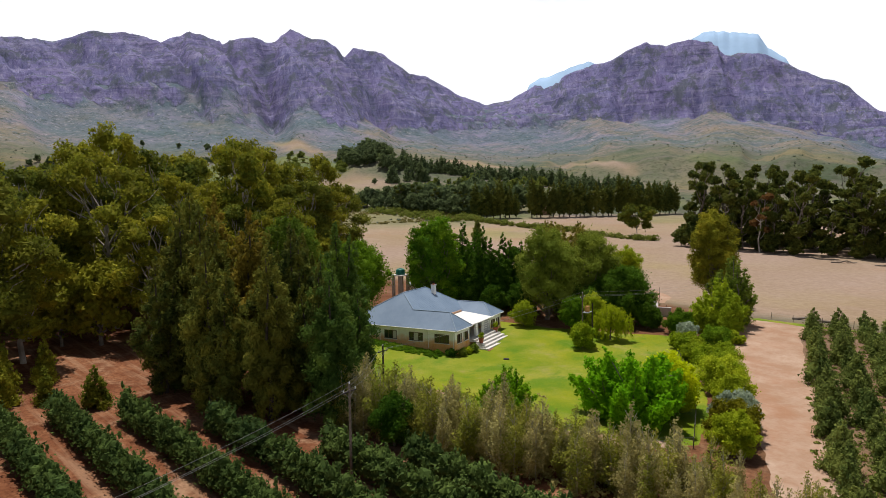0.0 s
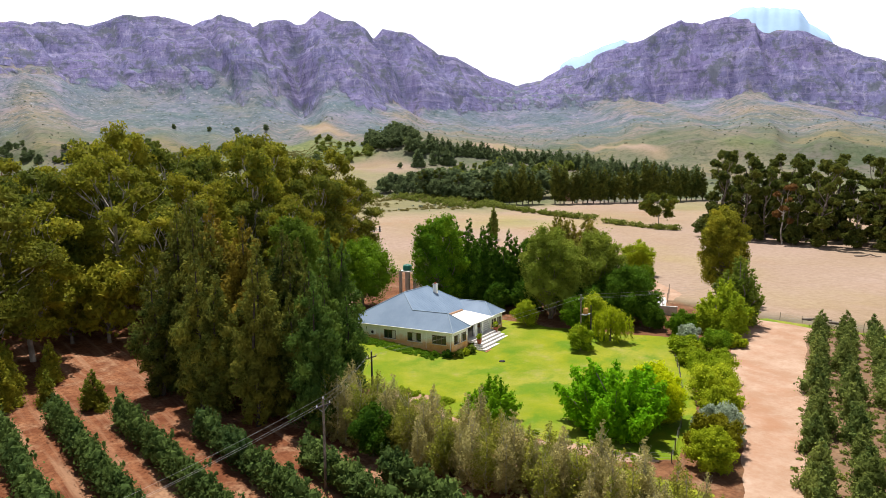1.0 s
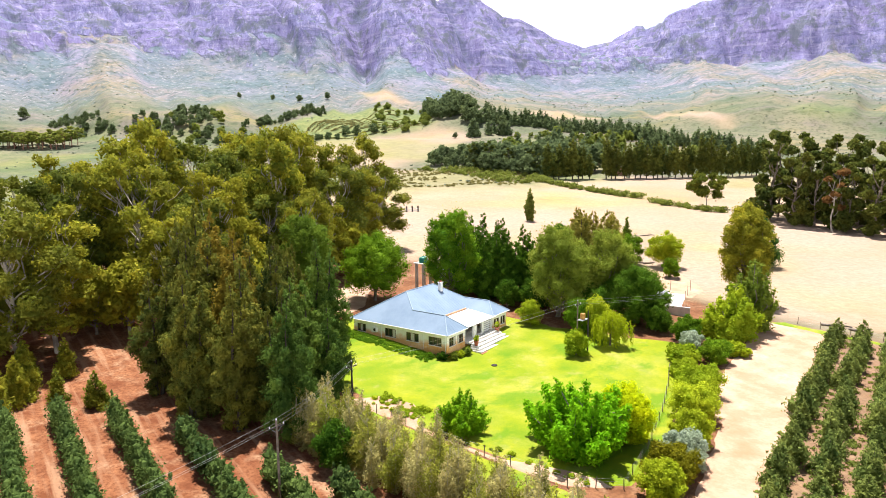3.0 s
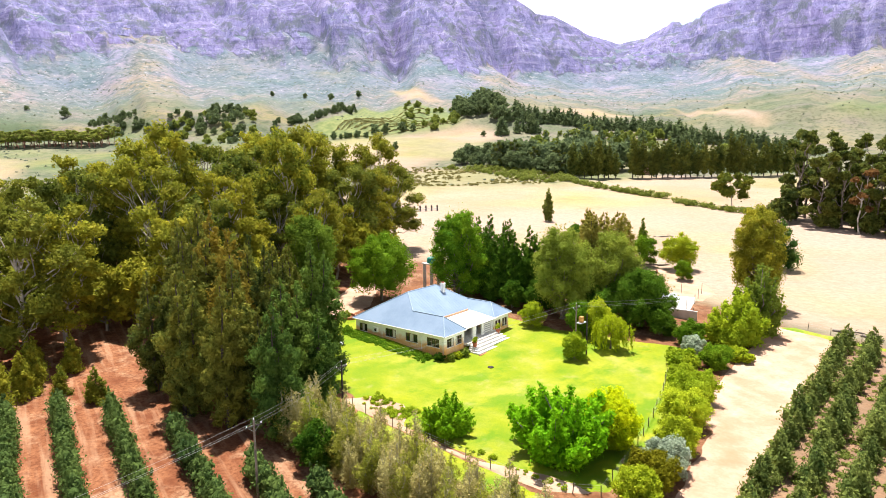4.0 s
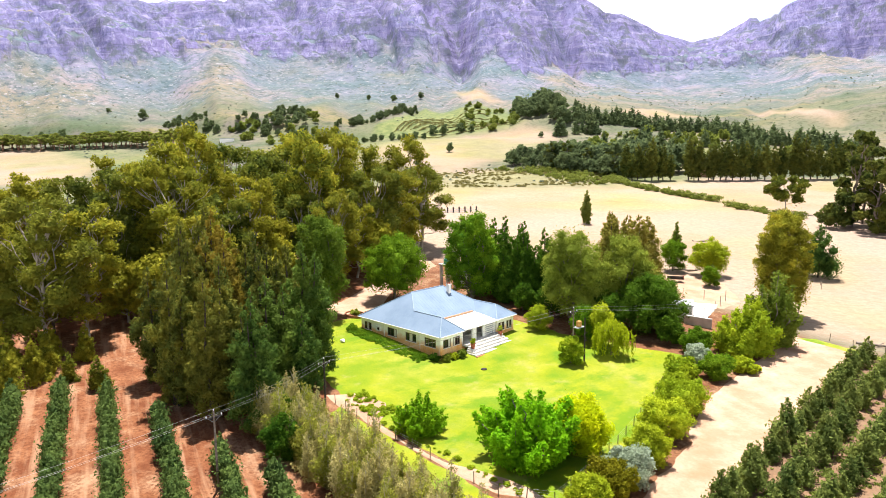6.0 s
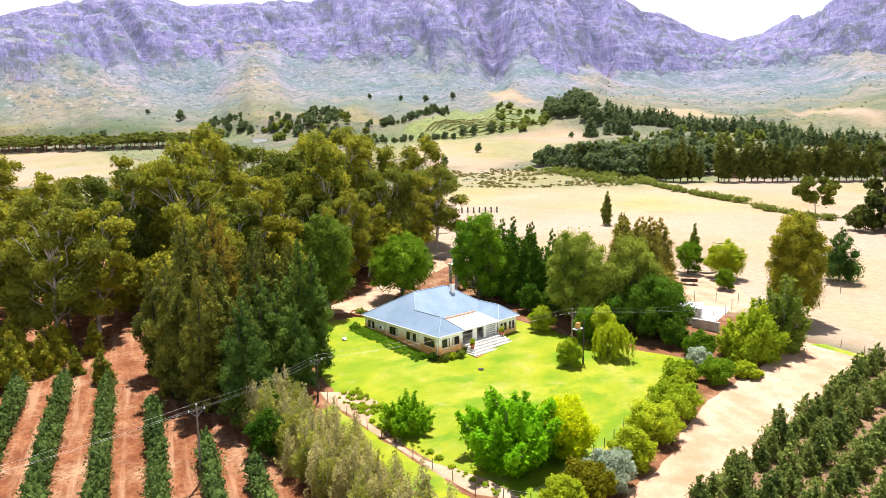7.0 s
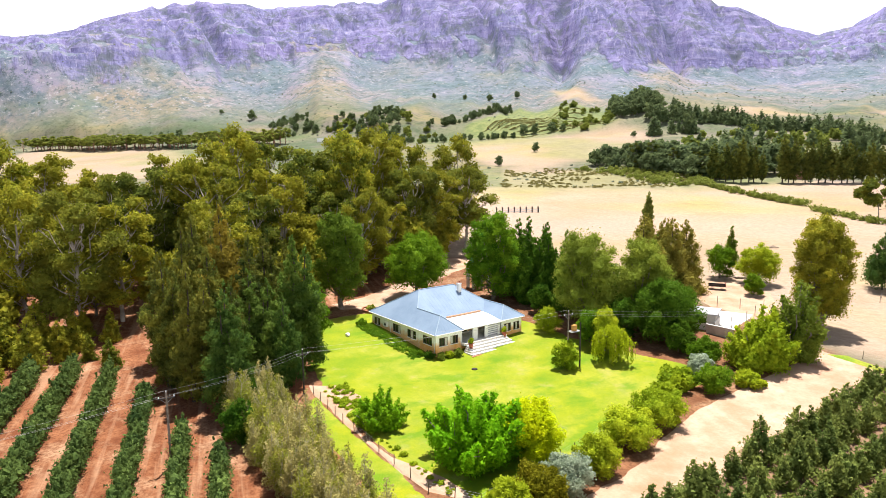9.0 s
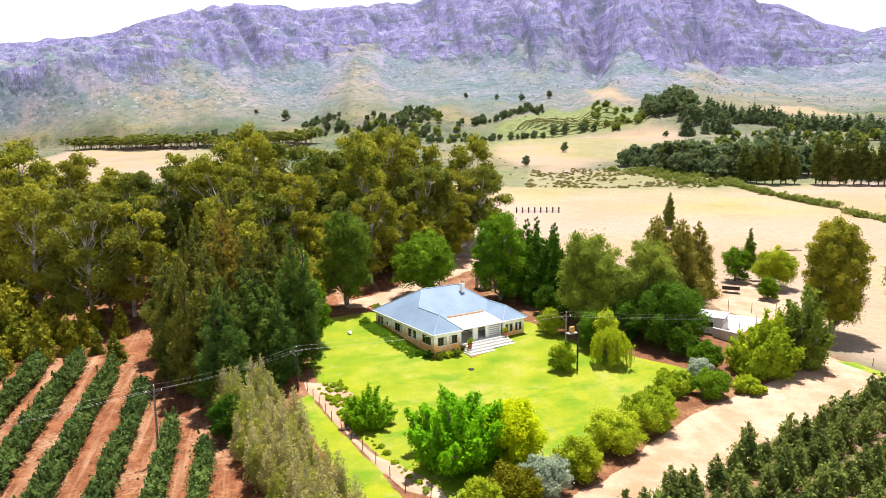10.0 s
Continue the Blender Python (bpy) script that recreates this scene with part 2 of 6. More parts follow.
LEAF_MULB = leaf("mulberry_leaves", (0.045, 0.22, 0.003), (0.28, 0.60, 0.012), (0.36, 0.62, 0.012), 0.4)
LEAF_SHRUB = leaf("shrub_leaves", (0.11, 0.29, 0.006), (0.36, 0.58, 0.02), (0.38, 0.56, 0.02), 0.35)
LEAF_SILVER = leaf("silver_leaves", (0.22, 0.28, 0.18), (0.50, 0.56, 0.42), (0.44, 0.50, 0.34))
LEAF_OLIVE = leaf("olive_leaves", (0.08, 0.095, 0.006), (0.29, 0.28, 0.014), (0.32, 0.27, 0.010))
LEAF_PINE = leaf("pine_needles", (0.06, 0.075, 0.014), (0.32, 0.30, 0.05), (0.46, 0.35, 0.05))
LEAF_FRUIT = leaf("young_fruit_leaves", (0.030, 0.062, 0.014), (0.29, 0.36, 0.09), (0.34, 0.36, 0.075))
LEAF_ORCH = leaf("fruit_tree_leaves", (0.018, 0.05, 0.016), (0.165, 0.24, 0.058), (0.155, 0.21, 0.045))
LEAF_FRESH = leaf("fresh_green_leaves", (0.10, 0.19, 0.007), (0.42, 0.53, 0.025), (0.46, 0.50, 0.02))
LEAF_SAP = leaf("sparse_poplar_leaves", (0.26, 0.24, 0.08), (0.56, 0.51, 0.21), (0.56, 0.45, 0.15))
LEAF_SAP_GREEN = leaf("green_poplar_leaves", (0.15, 0.175, 0.02), (0.40, 0.42, 0.07), (0.46, 0.40, 0.06))
LEAF_SCRUB = leaf("heath_leaves", (0.13, 0.16, 0.12), (0.25, 0.28, 0.19), (0.26, 0.26, 0.17))
LEAF_VALE = leaf("valley_shrub_leaves", (0.075, 0.115, 0.022), (0.27, 0.32, 0.065), (0.32, 0.32, 0.05))
LEAF_PLANT = leaf("plantation_leaves", (0.05, 0.09, 0.02), (0.30, 0.34, 0.075), (0.42, 0.40, 0.055))
LEAF_BANK = leaf("bank_scrub_leaves", (0.12, 0.125, 0.045), (0.33, 0.30, 0.11), (0.40, 0.29, 0.10))
LEAF_BLUE = leaf("far_grove_leaves", (0.04, 0.07, 0.036), (0.185, 0.24, 0.105), (0.20, 0.23, 0.075))


# ---- mesh tools ----
def mesh_of(name, verts, faces, mats, smooth=False):
    """A mesh from arrays: verts (n, 3), faces (m, k)."""
    verts, faces = np.asarray(verts, np.float32), np.asarray(faces, np.int32)
    me = bpy.data.meshes.new(name)
    k = faces.shape[1]
    me.vertices.add(len(verts))
    me.vertices.foreach_set("co", verts.ravel())
    me.loops.add(faces.size)
    me.loops.foreach_set("vertex_index", faces.ravel())
    me.polygons.add(len(faces))
    me.polygons.foreach_set("loop_start", np.arange(0, faces.size, k, dtype=np.int32))
    me.polygons.foreach_set("loop_total", np.full(len(faces), k, np.int32))
    me.update(calc_edges=True)
    me.polygons.foreach_set("use_smooth", np.full(len(faces), smooth, bool))
    for m in mats if isinstance(mats, (list, tuple)) else [mats]:
        me.materials.append(m)
    return me


def part(name, bm, material, parent, label=""):
    """One mesh object under a thing or a part. bm: a bmesh or a mesh."""
    if isinstance(bm, bmesh.types.BMesh):
        me = bpy.data.meshes.new(name)
        bm.to_mesh(me)
        bm.free()
        me.materials.append(material)
    else:
        me = bm
    ob = new(name, me)
    ob.parent = parent
    return tagged(ob, label)


def boxes(*specs, bevel=0.0):
    """A bmesh of boxes (x0, x1, y0, y1, z0, z1)."""
    bm = bmesh.new()
    for x0, x1, y0, y1, z0, z1 in specs:
        m = Matrix.Translation(((x0 + x1) / 2, (y0 + y1) / 2, (z0 + z1) / 2)) @ Matrix.Diagonal((x1 - x0, y1 - y0, z1 - z0, 1))
        bmesh.ops.create_cube(bm, size=1, matrix=m)
    if bevel:
        bmesh.ops.bevel(bm, geom=bm.edges[:], offset=bevel, segments=1, affect="EDGES")
    return bm


def tubes(lines, sides=6):
    """Arrays of tapered tubes; each line is a list of (x, y, z, radius)."""
    vs, fs, n0 = [], [], 0
    ang = np.arange(sides) * 2 * np.pi / sides
    for line in lines:
        p = np.array(line, float)
        d = np.gradient(p[:, :3], axis=0)
        d /= np.linalg.norm(d, axis=1)[:, None] + 1e-9
        ref = np.where(np.abs(d[:, 2:3]) > 0.9, np.array([[1.0, 0, 0]]), np.array([[0, 0, 1.0]]))
        u = np.cross(d, ref)
        u /= np.linalg.norm(u, axis=1)[:, None] + 1e-9
        v = np.cross(d, u)
        ring = p[:, None, :3] + p[:, None, 3:4] * (np.cos(ang)[None, :, None] * u[:, None] + np.sin(ang)[None, :, None] * v[:, None])
        vs.append(ring.reshape(-1, 3))
        k = len(p)
        i, j = np.meshgrid(np.arange(k - 1), np.arange(sides), indexing="ij")
        a = n0 + i * sides + j
        b = n0 + i * sides + (j + 1) % sides
        fs.append(np.stack([a, b, b + sides, a + sides], -1).reshape(-1, 4))
        n0 += k * sides
    return np.concatenate(vs), np.concatenate(fs)


def leaves(centres, out, size, aspect, rng, wild=0.6, droop=0.0):
    """Rhombic leaf sprays round the centres, turned mostly outwards."""
    n = len(centres)
    nor = out + wild * rng.normal(size=(n, 3))
    nor /= np.linalg.norm(nor, axis=1)[:, None] + 1e-9
    t = rng.normal(size=(n, 3))
    t[:, 2] -= droop
    t -= nor * np.sum(t * nor, 1)[:, None]
    t /= np.linalg.norm(t, axis=1)[:, None] + 1e-9
    b = np.cross(nor, t)
    s = size * rng.uniform(0.6, 1.35, (n, 1))
    t, b = t * s, b * s * aspect
    bend = nor * s * rng.uniform(-0.25, 0.1, (n, 1))
    v = np.stack([centres - b * 1.5 - t * 0.8, centres + b * 1.5 - t * 0.8 + bend, centres + t * 1.1 + bend], 1).reshape(-1, 3)
    return v, np.arange(3 * n, dtype=np.int32).reshape(-1, 3)


def ball():
    """A small faceted ball: unit vertices and triangles."""
    v = [Vector(p) for p in ((1, 0, 0), (-1, 0, 0), (0, 1, 0), (0, -1, 0), (0, 0, 1), (0, 0, -1))]
    f, mid = [(a, b, c) for a in (0, 1) for b in (2, 3) for c in (4, 5)], {}
    out = []
    for tri in f:
        m = []
        for i, j in ((0, 1), (1, 2), (2, 0)):
            key = tuple(sorted((tri[i], tri[j])))
            if key not in mid:
                mid[key] = len(v)
                v.append((v[key[0]] + v[key[1]]).normalized())
            m.append(mid[key])
        out += [(tri[0], m[0], m[2]), (m[0], tri[1], m[1]), (m[2], m[1], tri[2]), (m[0], m[1], m[2])]
    return np.array([tuple(q) for q in v]), np.array(out)


BALL_V, BALL_F = ball()


def with_cores(crown, lobes, rng, k=0.8, floor=0.05):
    """Adds a rough solid ball to each lobe as its dense heart; it blocks light between the clumps."""
    L = np.array(lobes, float)
    n = len(L)
    jit = 1 + 0.18 * rng.normal(size=(n, len(BALL_V), 1))
    v = L[:, None, :3] + BALL_V[None] * jit * k * L[:, None, 3:]
    v[..., 2] = np.maximum(v[..., 2], floor)
    f = BALL_F[None] + (np.arange(n) * len(BALL_V))[:, None, None]
    cv, cf = crown
    return np.concatenate([cv, v.reshape(-1, 3)]), np.concatenate([cf, f.reshape(-1, 3) + len(cv)])


def in_lobes(lobes, count, rng, shell=0.55):
    """Points in a crown of ellipsoid lobes (x, y, z, rx, ry, rz), most of them near the skin; with the outward direction."""
    lobes = np.array(lobes, float)
    area = lobes[:, 3] * lobes[:, 4] + lobes[:, 3] * lobes[:, 5] + lobes[:, 4] * lobes[:, 5]
    pick = rng.choice(len(lobes), count, p=area / area.sum())
    d = rng.normal(size=(count, 3))
    d /= np.linalg.norm(d, axis=1)[:, None]
    r = shell + (1 - shell) * rng.random((count, 1)) ** 0.6
    r *= 1 + 0.2 * rng.normal(size=(count, 1))
    L = lobes[pick]
    out = d / L[:, 3:]
    out /= np.linalg.norm(out, axis=1)[:, None]
    return L[:, :3] + d * r * L[:, 3:], out


def bent(a, b, r0, r1, rng, n=5, sag=0.06):
    """A crooked limb from a to b."""
    a, b = np.array(a, float), np.array(b, float)
    length = np.linalg.norm(b - a)
    rows = []
    for i in range(n):
        f = i / (n - 1)
        p = a + (b - a) * f + rng.normal(size=3) * length * sag * (0 < i < n - 1)
        rows.append((*p, r0 + (r1 - r0) * f))
    return rows


# ---- the lie of the land ----
def land(x, y):
    w, v = -0.6 * x + 0.8 * y, 0.8 * x + 0.6 * y
    dip = 0.75 * np.exp(-((x - 4) ** 2 + (y - 0) ** 2) / 190)
    t = np.clip((w - 100) / 220, 0, 1)
    return 0.035 * w + 0.0001 * np.maximum(w, 0) ** 2 - 2.0 * np.tanh(v / 55) - dip - 6.0 * t * t * (3 - 2 * t)


TABLE = np.random.RandomState(7).rand(256, 256)


def vnoise(x, y):
    xi, yi = np.floor(x).astype(int), np.floor(y).astype(int)
    fx, fy = x - xi, y - yi
    fx, fy = fx * fx * (3 - 2 * fx), fy * fy * (3 - 2 * fy)
    g = lambda i, j: TABLE[(xi + i) % 256, (yi + j) % 256]
    return (g(0, 0) * (1 - fx) + g(1, 0) * fx) * (1 - fy) + (g(0, 1) * (1 - fx) + g(1, 1) * fx) * fy


def fbm(x, y, octaves=4, ridged=False):
    s, a, tot = 0.0, 1.0, 0.0
    for o in range(octaves):
        n = vnoise(x * 2 ** o + 17.3 * o, y * 2 ** o + 9.1 * o)
        s = s + a * ((1 - np.abs(2 * n - 1)) if ridged else n)
        tot += a
        a *= 0.5
    return s / tot


def step(a, b, x):
    t = np.clip((x - a) / (b - a), 0, 1)
    return t * t * (3 - 2 * t)


def inside(x, y, poly):
    """Signed distance-like measure: positive inside the polygon, in metres."""
    px, py = np.array(poly, float).T
    best = np.full(np.shape(x), 1e9)
    ins = np.zeros(np.shape(x), bool)
    for i in range(len(px)):
        x0, y0, x1, y1 = px[i - 1], py[i - 1], px[i], py[i]
        t = np.clip(((x - x0) * (x1 - x0) + (y - y0) * (y1 - y0)) / ((x1 - x0) ** 2 + (y1 - y0) ** 2), 0, 1)
        best = np.minimum(best, np.hypot(x - x0 - t * (x1 - x0), y - y0 - t * (y1 - y0)))
        ins ^= ((y0 > y) != (y1 > y)) & (x < (x1 - x0) * (y - y0) / (y1 - y0 + 1e-12) + x0)
    return np.where(ins, best, -best)


# the range's crest: bearing (degrees from +y towards -x) and angle above the level
CREST = [(-60, 2.0), (-8, 3.0), (1.2, 5.4), (3.1, 7.3), (5.7, 8.6), (8.7, 10.2), (11.5, 10.6), (12.4, 11.4), (13.8, 11.8), (15.7, 11.4), (17.2, 11.8), (19.2, 11.3),
         (20.3, 10.5), (21.4, 10.4), (23.7, 9.5), (25, 8.8), (25.9, 9.0), (28, 7.9), (30.1, 7.4), (32.3, 8.2), (35, 9.6), (36.8, 10.3), (39.2, 11.8), (40, 11.8),
         (41.2, 12.2), (41.9, 11.6), (43.5, 12.6), (44.6, 12.6), (46.2, 13.4), (47.6, 12.4), (49, 12.7), (51.5, 12.1), (53.9, 12.6), (56.3, 11.9), (58.7, 12.3), (60.8, 12.1),
         (63.4, 11.3), (66.5, 11.3), (72, 10.8), (74, 11.0), (79, 10.9), (82.9, 9.7), (84.7, 9.2), (86.5, 8.3), (93.6, 7.2), (110, 4.0), (150, 2.0)]
# the foot of the cliffs: bearing, distance, height
FOOT = [(-10, 1300, 70), (3, 1330, 111), (7, 1330, 145), (12, 1340, 167), (24, 1390, 175), (31, 1380, 166), (38, 1235, 159), (40, 1240, 160), (43, 1100, 162), (46.4, 1150, 182),
        (48.2, 1215, 172), (51.6, 1180, 193), (58, 1250, 209), (63, 1290, 215), (71, 1250, 193), (78, 1180, 183), (86, 1100, 156), (94, 1060, 124), (112, 1000, 60)]
# the deep gullies: bearing at the crest and at the foot, depth, half width in degrees
GULLIES = [(48.6, 48.2, 26, 1.15), (41.9, 39.3, 30, 0.95), (12.3, 13.4, 20, 0.5), (19.4, 18.7, 24, 0.6), (56.0, 53.8, 24, 0.5), (78.0, 75.9, 26, 0.55), (11.4, 10.4, 24, 0.6),
           (80.2, 78.4, 22, 0.5), (62.9, 61.2, 20, 0.6), (36.6, 35.0, 24, 0.6), (51.6, 50.2, 20, 0.5), (24.9, 24.3, 22, 0.6), (67.0, 65.0, 20, 0.6), (72.5, 70.6, 20, 0.6)]
RED = [(-150, -140), (75, -140), (70, -60), (46, -26), (9, -24), (-4, -16), (-28, -10), (-36, 6), (-60, 34), (-90, 40), (-150, 20)]
YARD = [(-40, -30), (50, -30), (44, 20), (40, 56), (20, 62), (-5, 64), (-50, 50), (-62, 38)]
CX, CY = 70.0, -70.0


def terrain(X, Y):
    """Height of the land everywhere, how far up the slopes it lies (over 1: in the cliffs), what faces the valley, and
    the gully tint.
    """
    A, Rr = np.arctan2(CX - X, Y - CY), np.hypot(X - CX, Y - CY)
    deg = np.degrees(A)
    col = lambda rows, k: np.interp(deg, [c[0] for c in rows], [c[k] for c in rows])
    el, rb, zb = col(CREST, 1), col(FOOT, 1), col(FOOT, 2)
    lat = A * 1400 + 9000
    rc = 1500 + 330 * np.exp(-((deg - 29) / 4.0) ** 2)
    hc = 34 + rc * np.tan(np.radians(el)) + 7 * (fbm(lat / 40, 0 * lat + 1.7, 3) - 0.5) + 7 * (fbm(lat / 13, 0 * lat + 2.2, 2) - 0.5)
    near = np.where(Rr > 800, (800 + 200 * np.tanh((Rr - 800) / 200)) / np.maximum(Rr, 1), 1.0)
    base = land(CX + (X - CX) * near, CY + (Y - CY) * near)
    base = base + step(480, 900, Rr) * (9 * (fbm(X / 190, Y / 190, 4) - 0.5) + 3 * (fbm(X / 45, Y / 45, 3) - 0.5))
    r0 = np.interp(deg, [62, 78, 92], [560, 800, 980])
    f1 = np.clip((Rr - r0) / (rb - r0), 0, 1)
    q = (Rr - rb) / (rc - rb)
    f2 = np.clip(q, 0, 1)
    up = 40 + (zb - 40) * f1 ** 1.6 - 200 * (1 - step(0, 0.2, f1))
    slope = 12 * np.logaddexp(base / 12, up / 12)
    rise = 0.70 * f2 + 0.16 * step(0.0, 0.4, f2) + 0.14 * step(0.5, 0.92, f2)
    Z = np.where(q > 0, zb + 8 + (hc - zb - 8) * rise, slope)
    blend = step(-0.25, 0.0, q)
    Z = np.where(q > 0, Z, slope + (np.minimum(slope, zb + 8) - slope) * blend)
    warp = 60 * (fbm(Rr / 140, lat / 120, 3) - 0.5)
    s = lat - 0.26 * (Rr - rb) + warp
    cliff = step(-0.22, 0.22, q) * (1 - 0.92 * step(0.84, 1.0, q))
    tall = np.clip((hc - zb) / 170, 0.2, 1.1)
    butt = fbm(s / 150, Rr / 700, 3, True) - 0.6
    rib = fbm(s / 46, Rr / 220, 3, True) - 0.6
    fine_rib = fbm(s / 17, Rr / 50, 3, True) - 0.6
    crack = fbm((s + 0.5 * warp) / 9, Rr / 30, 2, True) - 0.6
    Z = Z + cliff * tall * (62 * butt + 42 * rib + 20 * fine_rib + 8 * crack)
    cut = 0 * Z
    for top, low, depth, half in GULLIES:
        mid = low + (top - low) * np.clip(q, -0.4, 1.1) + 0.25 * (fbm(Rr / 60, 0 * lat + top, 2) - 0.5)
        cut = np.maximum(cut, depth * np.exp(-(np.abs(deg - mid) / (half * (0.75 + 0.5 * f2))) ** 2.0) * step(-0.45, 0.2, q) * (1 - 0.7 * step(0.72, 1.0, q)))
    Z = Z - cut * tall
    bands = np.interp(deg, [28, 36], [5.0, 2.2])
    Z = Z - cliff * bands * np.sin(2 * np.pi * (Z + 0.02 * lat + 14 * fbm(X / 120, Y / 120, 2)) / 19)
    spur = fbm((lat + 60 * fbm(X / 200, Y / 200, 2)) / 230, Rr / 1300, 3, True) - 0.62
    Z = Z + (46 * spur + 9 * (fbm((lat + warp) / 50, Rr / 160, 3, True) - 0.62)) * step(0.04, 0.35, f1) * (1 - step(-0.3, 0.1, q))
    Z = np.minimum(Z, 34 + (hc - 34) * np.clip(Rr / rc, 0, 1) ** 1.02)
    over = np.clip((Rr - rc) / 300, 0, 1)
    Z = np.where(Rr > rc, np.minimum(Z, hc) - over * (hc * 0.8), Z)
    front = (deg > -14) & (deg < 112)
    Z = np.where(front, Z, np.minimum(Z, base + 20))
    hollow_tint = np.clip(step(16, 44, cut + 30 * (fbm(lat / 25, Rr / 45, 3) - 0.5)) + 0.55 * step(-0.16, -0.34, rib) * cliff, 0, 1) * 0.85 * front
    return np.where(Rr > 1850, 40 + 0 * Z, Z), f1 + np.maximum(q, 0), front, hollow_tint, 0.6 * spur + 0.9 * (fbm(X / 75, Y / 75, 5) - 0.5)


def build_ground():
    fine = np.arange(-8, 104, 0.24)
    coarse = np.arange(fine[-1] + 3, 350 - 1.5, 4.0)
    az = np.radians(np.concatenate([fine, coarse]))
    rad = np.concatenate([[0.02, 1.5], 4 * 1.0295 ** np.arange(0, 178), np.arange(706, 1560, 9.0), np.arange(1560, 1900, 30.0), 1900 * 1.1 ** np.arange(0, 10)])
    A, Rr = np.meshgrid(az, rad, indexing="ij")
    X, Y = CX - np.sin(A) * Rr, CY + np.cos(A) * Rr
    lat = A * 1400
    Z, rise, front, hollow_tint, spur = terrain(X, Y)
    n, m = Z.shape
    verts = np.stack([X, Y, Z], -1).reshape(-1, 3)
    i, j = np.meshgrid(np.arange(n), np.arange(m - 1), indexing="ij")
    a, b = i * m + j, ((i + 1) % n) * m + j
    me = mesh_of("ground", verts, np.stack([a, a + 1, b + 1, b], -1).reshape(-1, 4), MAT_GROUND, True)
    # the disc inside the first ring
    d = inside(X, Y, RED) + 6 * (fbm(X / 9, Y / 9, 3) - 0.5)
    red = step(-2, 3, d)
    rows = red.copy()
    red = np.maximum(red, 0.85 * step(-3, 4, inside(X, Y, YARD) + 8 * (fbm(X / 7, Y / 7, 3) - 0.5)))
    orchard = step(-1, 3, X - 47 + 0.2 * Y) * step(-2, 2, 56 - Y)
    red = np.maximum(red, 0.5 * orchard)
    f = inside(X, Y, FIELD) + 10 * (fbm(X / 30, Y / 30, 3) - 0.5)
    dry = np.maximum(step(-4, 6, f), 0.6 * orchard)
    for poly in UPLAND:
        dry = np.maximum(dry, 0.8 * step(-9, 12, inside(X, Y, poly) + 26 * (fbm(X / 40, Y / 40, 3) - 0.5)))
    dry = np.maximum(dry, 0.7 * step(-4, 6, inside(X, Y, BANK) + 14 * (fbm(X / 20, Y / 20, 3) - 0.5)))
    steep = np.hypot(np.gradient(Z, axis=1) / np.gradient(Rr, axis=1), np.gradient(Z, axis=0) / (0.0042 * np.maximum(Rr, 1)))
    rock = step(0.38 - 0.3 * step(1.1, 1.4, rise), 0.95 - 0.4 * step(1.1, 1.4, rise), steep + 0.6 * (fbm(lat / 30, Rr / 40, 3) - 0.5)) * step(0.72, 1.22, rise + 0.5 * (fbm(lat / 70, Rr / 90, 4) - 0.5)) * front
    vine = 0.75 * step(-6, 8, inside(X, Y, TERRACE) + 20 * (fbm(X / 30, Y / 30, 3) - 0.5))
    lush = 0.45 * step(0.5, 0.7, fbm(X / 80 + 5, Y / 80, 3)) * step(250, 330, Rr) * step(900, 600, Rr)
    for name, val in (("red", red), ("dry", dry), ("rock", rock), ("lush", np.maximum(lush, vine)), ("hollow_tint", hollow_tint), ("rows", rows), ("rise", np.clip(rise, 0, 2)), ("spur", spur), ("heath", step(0.2, 0.6, rise + 0.2 * (fbm(X / 70, Y / 70, 3) - 0.5)))):
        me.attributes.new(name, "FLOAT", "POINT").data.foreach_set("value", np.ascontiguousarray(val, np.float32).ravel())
    fall = np.stack([lat, 0.4 * Rr, 0.3 * Z], -1)
    me.attributes.new("fall", "FLOAT_VECTOR", "POINT").data.foreach_set("vector", np.ascontiguousarray(fall, np.float32).ravel())
    return tagged(new("ground", me), "dry valley floor rising to a rocky mountain range, haze painted in as violet", "ground", kind="structure")


FIELD = [(-260, 120), (-193, 152), (-174, 175), (-149, 211), (-143, 251), (-120, 290), (-60, 345), (60, 330), (110, 160), (110, 62), (36, 60), (-5, 62), (-45, 50), (-70, 30), (-120, 30)]
TERRACE = [(-480, 304), (-513, 354), (-585, 447), (-550, 489), (-498, 514), (-379, 424), (-420, 376), (-421, 315)]
BANK = [(-265, 208), (-209, 254), (-192, 283), (-143, 251), (-149, 211), (-174, 175), (-193, 152)]
UPLAND = [[(-800, -60), (-760, -2), (-654, 68), (-582, 69), (-500, 70), (-430, 40), (-400, -20), (-430, -110), (-657, -120)], [(-402, 254), (-425, 299), (-411, 355), (-382, 408), (-361, 432), (-314, 394), (-287, 338), (-256, 270), (-248, 222), (-288, 207)], [(-354, 526), (-351, 620), (-284, 574), (-317, 530)],
          [(-341, 707), (-249, 673), (-158, 596), (-151, 578), (-270, 657)], [(-683, 594), (-583, 567), (-528, 540), (-575, 520)]]
build_ground()


